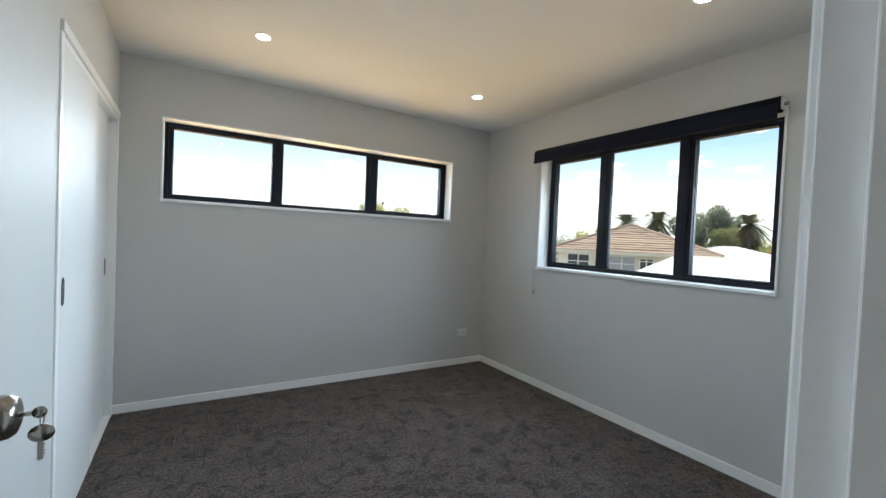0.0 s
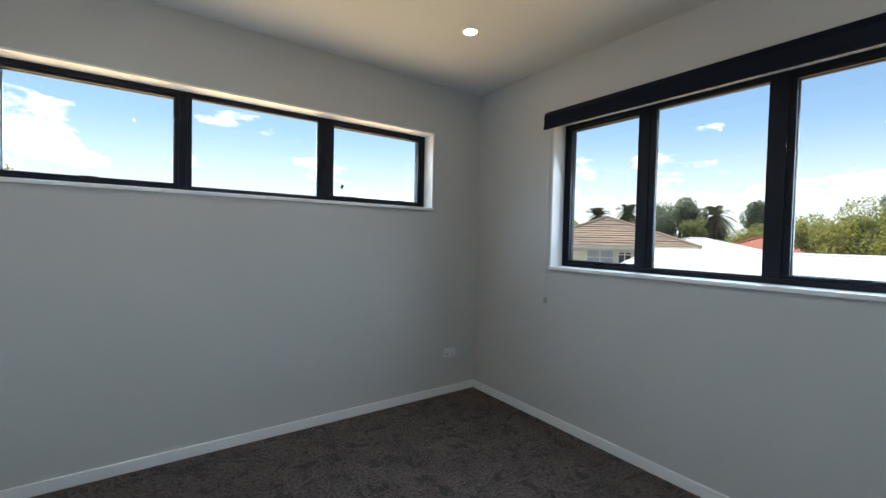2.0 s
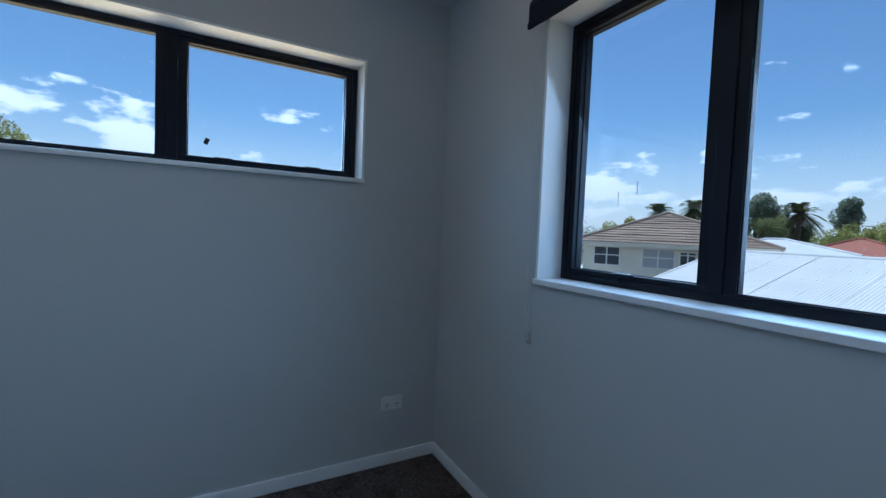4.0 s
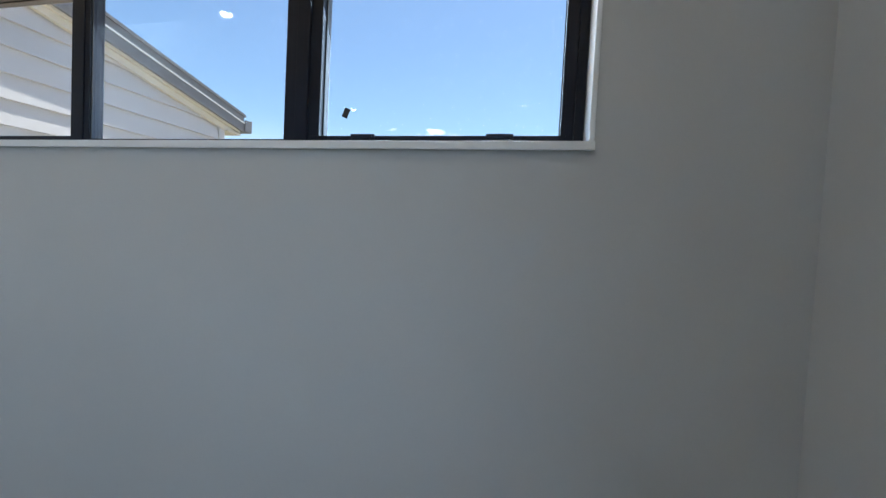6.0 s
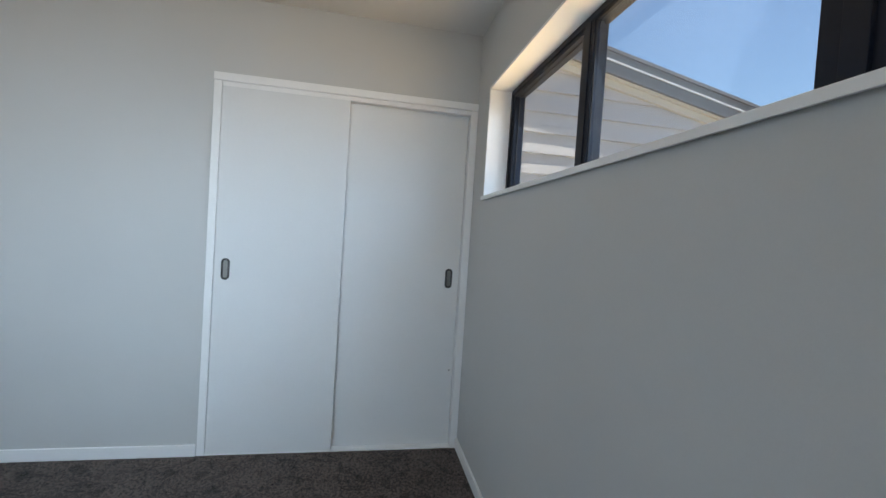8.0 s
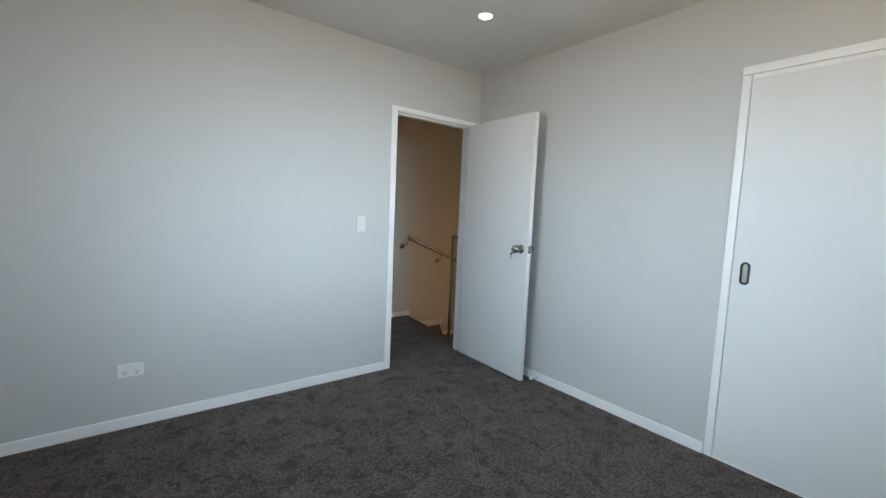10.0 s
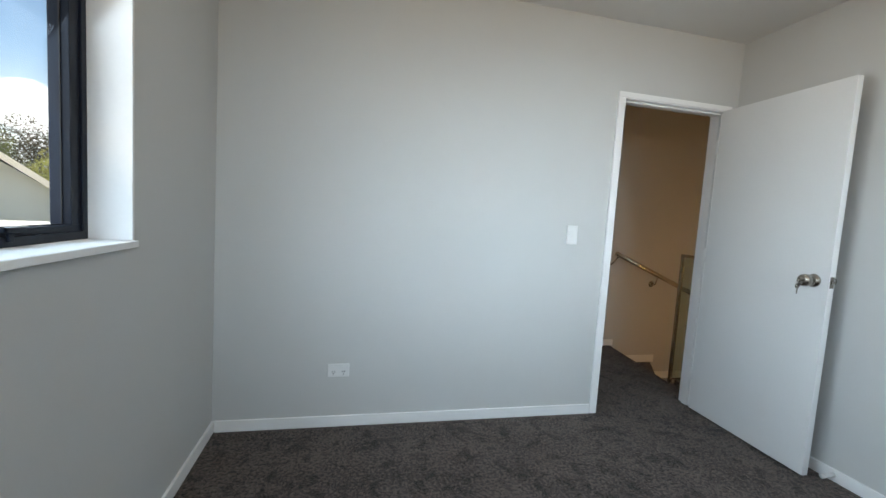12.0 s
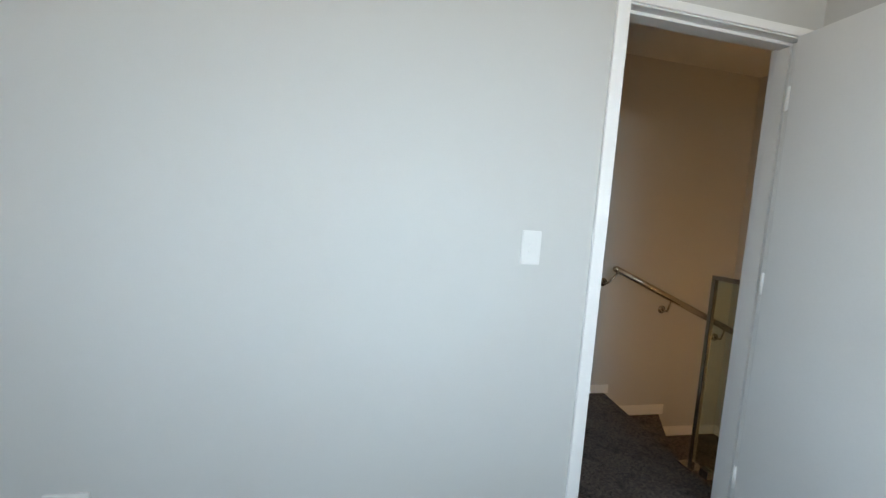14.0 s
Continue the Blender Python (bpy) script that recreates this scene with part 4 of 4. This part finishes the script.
def hip_house(name, label, centre, az, w, d, eave_z, rise, walls, roof, windows, over=0.45):
    """A hipped bungalow. az: the way that its front looks from, so local u runs right and v away; windows on the front: u, width, sill, head, kind."""
    h = empty(name, label, "house", at=(centre.x, centre.y, GROUND))
    h.rotation_euler = (0, 0, -radians(az))
    e = eave_z - GROUND
    part("wall", box((-w / 2, 0, 0), (w / 2, d, e - 0.12)), walls, h)
    u0, u1, v0, v1 = -w / 2 - over, w / 2 + over, -over, d + over
    half = (u1 - u0) / 2
    ra_, rb_ = (0, v0 + half), (0, v1 - half)
    if v1 - half < v0 + half:
        half = (v1 - v0) / 2
        ra_, rb_ = (u0 + half, v0 + half), (u1 - half, v0 + half)
    A, B = (*ra_, e + rise), (*rb_, e + rise)
    c = [(u0, v0, e), (u1, v0, e), (u1, v1, e), (u0, v1, e)]
    bm = bmesh.new()
    vs = [bm.verts.new(p) for p in (*c, A, B)]
    along_v = ra_[0] == rb_[0]
    bm.faces.new([vs[0], vs[1], vs[4]] if along_v else [vs[0], vs[1], vs[5], vs[4]])
    bm.faces.new([vs[1], vs[2], vs[5], vs[4]] if along_v else [vs[1], vs[2], vs[5]])
    bm.faces.new([vs[2], vs[3], vs[5]] if along_v else [vs[2], vs[3], vs[4], vs[5]])
    bm.faces.new([vs[3], vs[0], vs[4], vs[5]] if along_v else [vs[3], vs[0], vs[4]])
    bm.faces.new([vs[3], vs[2], vs[1], vs[0]])
    rf = part("roof", bm, roof, h)
    part("fascia", boxes(((u0, v0 - 0.02, e - 0.16), (u1, v0, e + 0.02)), ((u0, v1, e - 0.16), (u1, v1 + 0.02, e + 0.02)),
                         ((u0 - 0.02, v0, e - 0.16), (u0, v1, e + 0.02)), ((u1, v0, e - 0.16), (u1 + 0.02, v1, e + 0.02))), SOFFIT, h)
    for p, q in ((c[0], A), (c[1], A if along_v else B), (c[2], B), (c[3], B if along_v else A), (A, B)):
        if (Vector(p) - Vector(q)).length > 0.1:
            part("ridge_capping", rod(Vector(p) + Vector((0, 0, 0.02)), Vector(q) + Vector((0, 0, 0.02)), 0.09, 8), RIDGE if roof is TILE else roof, rf)
    for u, ww, s, t, kind in windows:
        win = part("window", boxes(((u - ww / 2 - 0.05, -0.05, s - 0.05), (u + ww / 2 + 0.05, 0.0, s)), ((u - ww / 2 - 0.05, -0.05, t), (u + ww / 2 + 0.05, 0.0, t + 0.05)),
                                   ((u - ww / 2 - 0.05, -0.05, s), (u - ww / 2, 0, t)), ((u + ww / 2, -0.05, s), (u + ww / 2 + 0.05, 0, t)), ((u - 0.025, -0.05, s), (u + 0.025, 0, t)),
                                   ((u - ww / 2, -0.045, s + 0.38), (u + ww / 2, 0, s + 0.42))), TRIM, h)
        part("pane", box((u - ww / 2, -0.02, s), (u + ww / 2, -0.002, t)), kind, win)
    return h, A, B, c


# cream bungalow with a brown tiled hip roof, seen from the east window
FAZ = 57.0
front = from_eye(FAZ, 18.45, GROUND)
bung, bA, bB, bc = hip_house("neighbour_house", "cream stucco bungalow with a brown tiled hip roof", front, FAZ, 6.3, 8.7, 1.05, 1.42, STUCCO, RIDGE,
                             [(-2.2, 0.97, 3.02, 3.74, DARK_PANE), (-0.26, 1.1, 3.0, 3.72, CURTAIN), (0.77, 0.5, 3.16, 3.66, DARK_PANE)])
e_b = 1.05 - GROUND


def tile_courses(h, a, b, top, rows, mat):
    """Courses of lapped roof tiles up a hip slope from eave corners a, b to the ridge point or points top."""
    a, b = Vector(a), Vector(b)
    t0, t1 = (Vector(top[0]), Vector(top[1])) if len(top) == 2 else (Vector(top[0]), Vector(top[0]))
    nrm = (b - a).cross(t0 - a).normalized()
    if nrm.z < 0:
        nrm = -nrm
    for k in range(rows):
        f0, f1 = k / rows, min(1.0, (k + 1.12) / rows)
        p0, p1, q1, q0 = a.lerp(t0, f0), b.lerp(t1, f0), b.lerp(t1, f1), a.lerp(t0, f1)
        n = max(1, int((p1 - p0).length / 0.30))
        bm = bmesh.new()
        for j in range(n + 1):
            g0, g1 = j / (n + 1), (j + 0.94) / (n + 1)
            lift = 0.045 + 0.012 * math.sin(j * 12.9 + k * 4.1)
            lo0, lo1 = p0.lerp(p1, g0), p0.lerp(p1, g1)
            hi0, hi1 = q0.lerp(q1, g0), q0.lerp(q1, g1)
            vs = [bm.verts.new(v) for v in (lo0 + nrm * lift, lo1 + nrm * lift, hi1 + nrm * 0.012, hi0 + nrm * 0.012, lo0, lo1)]
            bm.faces.new((vs[0], vs[1], vs[2], vs[3]))
            bm.faces.new((vs[4], vs[5], vs[1], vs[0]))
        tagged(part("tile_course", bm, mat, h), kind="stuff")


b_roof = [c for c in bung.children if c.name.startswith("roof")][0]
tile_courses(b_roof, bc[0], bc[1], [bA], 13, TILE)
tile_courses(b_roof, bc[1], bc[2], [bA, bB], 13, TILE)
tile_courses(b_roof, bc[3], bc[0], [bB, bA], 13, TILE)

# long white corrugated roof of the low building across the fence
low = empty("low_building", "low white building with a long corrugated steel roof", "building", at=(17.7, 0, GROUND))
LE, LR, LZ, RZ, LN, LS = 12.85, 17.7, -0.27, 0.92, 9.5, -7.0
on(part("wall", box((LE + 0.4, LS + 0.2, GROUND), (2 * LR - LE - 0.4, LN - 0.2, LZ - 0.02)), STUCCO, low), low)
on(part("gable_wall", prism([(LE + 0.45, LZ - 0.05), (2 * LR - LE - 0.45, LZ - 0.05), (LR, RZ - 0.12)], LS + 0.25, LN - 0.25), STUCCO, low), low)
gw = low.children[-1]
for v in gw.data.vertices:
    v.co = (v.co.x, v.co.z, v.co.y)
for side in (-1, 1):
    x_eave = LR + side * (LR - LE)
    bm = bmesh.new()
    pitch, n = 0.076, int((LN - LS) / 0.076 * 4)
    rows = [[], []]
    for k in range(n + 1):
        y = LS + (LN - LS) * k / n
        wob = 0.009 * math.sin(2 * math.pi * (y - LS) / pitch)
        rows[0].append(bm.verts.new((x_eave, y, LZ + wob + 0.03)))
        rows[1].append(bm.verts.new((LR, y, RZ + wob + 0.03)))
    for k in range(n):
        bm.faces.new((rows[0][k], rows[0][k + 1], rows[1][k + 1], rows[1][k]))
    sheet = on(part("roof_sheet", bm, WHITE_ROOF, low), low)
    if side < 0:
        screws = bmesh.new()
        for r in range(5):
            f = 0.08 + 0.21 * r
            for k in range(int((LN - LS) / 0.30)):
                y = LS + 0.2 + 0.304 * k
                bmesh.ops.create_cone(screws, cap_ends=True, segments=6, radius1=0.011, radius2=0.008, depth=0.02, matrix=Matrix.Translation((LE + (LR - LE) * f, y, LZ + (RZ - LZ) * f + 0.05)))
        tagged(part("roof_screws", screws, SCREW, sheet), kind="stuff")
        for k in range(1, 19):
            y = LS + 0.86 * k
            part("sheet_lap", slab([(LE, y - 0.008, LZ + 0.048), (LE, y + 0.008, LZ + 0.048), (LR, y + 0.008, RZ + 0.048), (LR, y - 0.008, RZ + 0.048)], 0.008), WHITE_ROOF, sheet)
    on(part("gutter", box((x_eave - 0.06, LS, LZ - 0.10), (x_eave + 0.06, LN, LZ + 0.0), 0.01), WHITE_ROOF, low), low)
    for y0, y1 in ((LN - 0.02, LN + 0.03), (LS - 0.03, LS + 0.02)):
        on(part("barge_board", slab([(x_eave, y0, LZ + 0.06), (x_eave, y1, LZ + 0.06), (LR, y1, RZ + 0.06), (LR, y0, RZ + 0.06)], 0.2), WHITE_ROOF, low), low)
on(smooth(part("ridge_cap", rod((LR, LS, RZ + 0.02), (LR, LN, RZ + 0.02), 0.07, 10), WHITE_ROOF, low)), low)

far1 = from_eye(67.5, 34, GROUND)
hip_house("white_roofed_house", "distant bungalow with a pale steel hip roof", far1, 67.5, 7.0, 6.0, 0.75, 0.85, STUCCO, WHITE_ROOF, [(-1.5, 1.2, 2.0, 3.0, DARK_PANE), (1.5, 1.2, 2.0, 3.0, DARK_PANE)])
far2 = from_eye(74.0, 40, GROUND)
hip_house("red_roofed_house", "distant bungalow with a terracotta red hip roof", far2, 74.0, 6.5, 6.0, 0.6, 1.25, STUCCO, RED_ROOF, [(-1.5, 1.2, 2.0, 3.0, DARK_PANE), (1.5, 1.2, 2.0, 3.0, DARK_PANE)])
far3 = from_eye(88.0, 44, GROUND)
hip_house("far_house", "distant bungalow with a brown hip roof", far3, 88.0, 9.0, 6.0, 0.3, 1.3, STUCCO, RIDGE, [(-2, 1.2, 2.0, 3.0, DARK_PANE), (2, 1.2, 2.0, 3.0, DARK_PANE)])

# cream gabled house to the south-east
SE_AZ = 146.0
se = Vector((14.1, -14.4, GROUND))
seh = empty("gabled_house", "cream weatherboard house with a pale gable roof", "house", at=(se.x, se.y, GROUND))
seh.rotation_euler = (0, 0, -radians(SE_AZ))
g_e, g_r, g_w = 3.80, 5.45, 2.6
bm = prism([(-g_w + 0.5, 0), (g_w - 0.5, 0), (g_w - 0.5, g_e - 0.1), (0, g_r - 0.3), (-g_w + 0.5, g_e - 0.1)], 0, 8)
for v in bm.verts:
    v.co = (v.co.x, v.co.z, v.co.y)
part("wall", bm, STUCCO, seh)
for s in (-1, 1):
    part("roof", slab([(s * g_w, -0.5, g_e - 0.3), (s * g_w, 8.5, g_e - 0.3), (0, 8.5, g_r), (0, -0.5, g_r)], 0.1), WHITE_ROOF, seh)
    part("barge_board", slab([(s * (g_w + 0.02), -0.53, g_e - 0.31), (s * (g_w + 0.02), -0.501, g_e - 0.31), (0, -0.501, g_r + 0.01), (0, -0.53, g_r + 0.01)], 0.24), SOFFIT, seh)
swin = part("window", boxes(((0.9, -0.05, 1.6), (1.7, 0.0, 1.66)), ((0.9, -0.05, 2.7), (1.7, 0.0, 2.76)), ((0.9, -0.05, 1.66), (0.96, 0, 2.7)), ((1.64, -0.05, 1.66), (1.7, 0, 2.7))), TRIM, seh)
part("pane", box((0.96, -0.02, 1.66), (1.64, -0.002, 2.7)), CURTAIN, swin)

garage = empty("flat_garage", "low pale garage with a flat roof and white fascia", "garage", at=(9.6, -13.2, GROUND))
garage.rotation_euler = (0, 0, radians(22))
part("wall", box((-4.5, 0.25, 0), (4.5, 5, 2.85)), STUCCO, garage)
part("fascia", box((-4.8, 0.0, 2.86), (4.8, 0.06, 3.16), 0.01), WHITE_ROOF, garage)
part("roof", box((-4.8, 0.0605, 2.9), (4.8, 5.3, 3.10)), WHITE_ROOF, garage)
for k in range(4):
    part("wall_batten", box((-4.2 + 2.4 * k, 0.22, 0.1), (-4.1 + 2.4 * k, 0.2495, 2.8)), FENCE, garage)


def tree(name, label, at, top, spread, leaf, seed, kind="round", leaf_size=0.2, leaves=2600, group=""):
    """Tapered trunk, forking limbs and a crown of many small leaf blades round the limb tips, with an uneven outline."""
    leaf_size, leaves = leaf_size * 0.44, int(leaves * 4.2)
    rng = random.Random(seed)
    t = empty(name, label, "tree", group, at=(at.x, at.y, GROUND))
    hgt = top - GROUND
    tr = bmesh.new()
    fork = hgt * (0.86 if kind == "palm" else 0.38)
    add_rod(tr, (0, 0, -0.1), (0.05, 0, fork), 0.05 * hgt * 0.6, 10, 0.03 * hgt * 0.55)
    tips = []
    if kind != "palm":
        for k in range(11 if kind == "round" else 7):
            a = rng.uniform(0, 2 * math.pi)
            rr = spread * rng.uniform(0.25, 0.80)
            zz = hgt * rng.uniform(0.58, 0.93) - (0.28 * hgt * (rr / spread) ** 2)
            if kind == "tall":
                rr, zz = spread * rng.uniform(0.1, 0.5), hgt * rng.uniform(0.45, 0.95)
                rr *= 1.25 - zz / hgt
            p = Vector((rr * math.cos(a), rr * math.sin(a), zz))
            mid = Vector((p.x * 0.45, p.y * 0.45, fork + (zz - fork) * 0.55))
            add_rod(tr, (0.04, 0, fork * rng.uniform(0.75, 1.0)), mid, 0.013 * hgt, 6, 0.008 * hgt)
            add_rod(tr, mid, p, 0.008 * hgt, 6, 0.002 * hgt)
            tips += [(p, rng.uniform(0.55, 1.0)), (mid.lerp(p, 0.55), 0.6)]
    part("trunk", tr, BARK, t)
    verts, faces = [], []

    def blade(c, d, up, ln, wd):
        side = d.cross(up)
        side = side.normalized() * wd if side.length > 1e-4 else Vector((wd, 0, 0))
        i = len(verts)
        verts.extend([c - side * 0.3, c + d * ln * 0.5 - side, c + d * ln, c + d * ln * 0.5 + side])
        faces.append((i, i + 1, i + 2, i + 3))

    def any_way():
        while True:
            v = Vector((rng.uniform(-1, 1), rng.uniform(-1, 1), rng.uniform(-1, 1)))
            if 0.05 < v.length < 1:
                return v

    if kind == "palm":
        for k in range(64):
            a, droop = rng.uniform(0, 2 * math.pi), rng.uniform(-1.3, 2.6)
            d = Vector((math.cos(a), math.sin(a), droop)).normalized()
            for j in range(26):
                f = j / 25
                c = Vector((0.05, 0, fork)) + d * 0.70 * spread * f + Vector((0, 0, -0.32 * spread * f * f))
                for s in (-1, 1):
                    side = d.cross(Vector((0, 0, 1))).normalized() * s
                    blade(c, (side + d * 0.6 + Vector((0, 0, -0.25))).normalized(), Vector((0, 0, 1)), 0.26 * spread * (1 - 0.6 * f), 0.03 * spread)
    else:
        for k in range(leaves):
            p, s = tips[rng.randrange(len(tips))]
            v = any_way()
            c = p + Vector((v.x, v.y, v.z * 0.75)).normalized() * (v.length ** 0.6) * spread * 0.40 * s
            blade(c, any_way().normalized(), any_way().normalized(), leaf_size * rng.uniform(0.6, 1.4), leaf_size * 0.38)
    me = bpy.data.meshes.new("crown")
    me.from_pydata([tuple(v) for v in verts], [], faces)
    me.materials.append(leaf)
    cr = tagged(new("crown", me), kind="stuff")
    cr.parent = t
    return t


def tree_at(az, el, dist, spread, leaf, seed, name="garden_tree", label="leafy green garden tree behind the roofs", **kw):
    top = GROUND + (1.23 + dist * math.tan(radians(el)) - GROUND) * 1.07
    return tree(name, label, from_eye(az, dist, 0), top, spread, leaf, seed, **kw)


tree_at(52.0, 2.6, 38, 2.0, LEAF_BRIGHT, 1, leaf_size=0.3)
tree_at(54.5, 2.9, 40, 2.3, LEAF_MID, 2, leaf_size=0.3)
tree_at(55.8, 4.2, 44, 2.2, LEAF_MID, 3, "palm_tree", "tall palm tree behind the tiled roof", kind="palm")
tree_at(59.6, 4.7, 42, 2.1, LEAF_MID, 4, "palm_tree", "tall dark palm tree behind the tiled roof", kind="palm")
tree_at(59.9, 3.8, 43, 1.7, LEAF_DARK, 14, leaf_size=0.3)
tree_at(63.2, 4.6, 44, 2.6, LEAF_DARK, 5, label="large dark green tree behind the roofs", leaf_size=0.34, leaves=4200)
tree_at(65.3, 5.3, 46, 3.0, LEAF_DARK, 6, label="large dark green tree behind the roofs", leaf_size=0.34, leaves=4200)
tree_at(67.3, 3.3, 42, 2.0, LEAF_MID, 7, leaf_size=0.3)
tree_at(69.2, 4.2, 45, 2.4, LEAF_MID, 8, "palm_tree", "tall dark palm tree behind the pale roof", kind="palm")
tree_at(69.5, 2.8, 46, 2.0, LEAF_MID, 9, leaf_size=0.3)
tree_at(72.9, 4.3, 60, 3.0, LEAF_DARK, 10, label="tall conifer in the distance", kind="tall", leaf_size=0.4)
tree_at(73.2, 2.0, 52, 2.6, LEAF_BRIGHT, 11, leaf_size=0.34)
tree_at(76.0, 2.3, 48, 2.3, LEAF_BRIGHT, 12, leaf_size=0.34)
tree_at(79.8, 4.4, 34, 3.3, LEAF_BRIGHT, 13, label="broad bright yellow-green tree behind the low roof", leaf_size=0.30, leaves=5200)
tree_at(83.4, 2.8, 33, 3.0, LEAF_BRIGHT, 15, label="broad bright yellow-green tree behind the low roof", leaf_size=0.30, leaves=4200)
tree_at(83.6, 5.0, 62, 3.0, LEAF_DARK, 16, label="tall conifer in the distance", kind="tall", leaf_size=0.4)
tree_at(88.0, 3.2, 40, 3.2, LEAF_MID, 17, leaf_size=0.34)
tree_at(94.0, 3.0, 44, 3.2, LEAF_MID, 18, leaf_size=0.34)
tree_at(20.8, 7.3, 23.9, 1.8, LEAF_BRIGHT, 20, label="rounded yellow-green tree beyond the yard", leaf_size=0.2, leaves=3600)
tree_at(-20.0, 6.9, 30, 4.6, LEAF_BRIGHT, 21, label="rounded green tree beyond the yard", leaf_size=0.27, leaves=12000)
tree_at(150.0, 3.7, 27, 3.2, LEAF_BRIGHT, 22, label="broad yellow-green tree behind the gabled house", leaf_size=0.26, leaves=5200)
tree_at(154.2, 4.6, 25.5, 3.4, LEAF_BRIGHT, 23, label="broad yellow-green tree behind the garage", leaf_size=0.24, leaves=4600)
tree_at(149.3, 7.0, 36, 3.4, LEAF_DRY, 24, label="tall grey-brown tree with thin foliage", leaf_size=0.26, leaves=2600)
tree_at(143.0, 4.5, 40, 4.0, LEAF_MID, 25, leaf_size=0.34, leaves=4200)
for k in range(26):
    tree_at(34 + 5.2 * k, 0.9 + 0.9 * ((k * 37) % 11) / 11, 75, 5.5, (LEAF_MID, LEAF_DARK)[k % 2], 40 + k, "far_tree", "distant tree on the horizon", leaf_size=0.6, leaves=900, group="trees on the horizon")

shed = empty("garden_shed", "small white garden shed beside the bungalow", "shed", at=from_eye(45.4, 21.0, GROUND))
shed.rotation_euler = (0, 0, -radians(50))
part("wall", box((-1.0, 0, 0), (1.0, 2.2, 2.3)), STUCCO, shed)
part("roof", slab([(-1.15, -0.2, 2.34), (1.15, -0.2, 2.34), (1.15, 2.4, 2.62), (-1.15, 2.4, 2.62)], 0.08), WHITE_ROOF, shed)
part("door", box((-0.4, -0.03, 0.05), (0.4, -0.001, 2.0), 0.005), BARGE, shed)
tree_at(46.2, 5.2, 30, 1.6, LEAF_DRY, 90, "bare_tree", "thin nearly bare tree beside the bungalow", leaf_size=0.14, leaves=120)
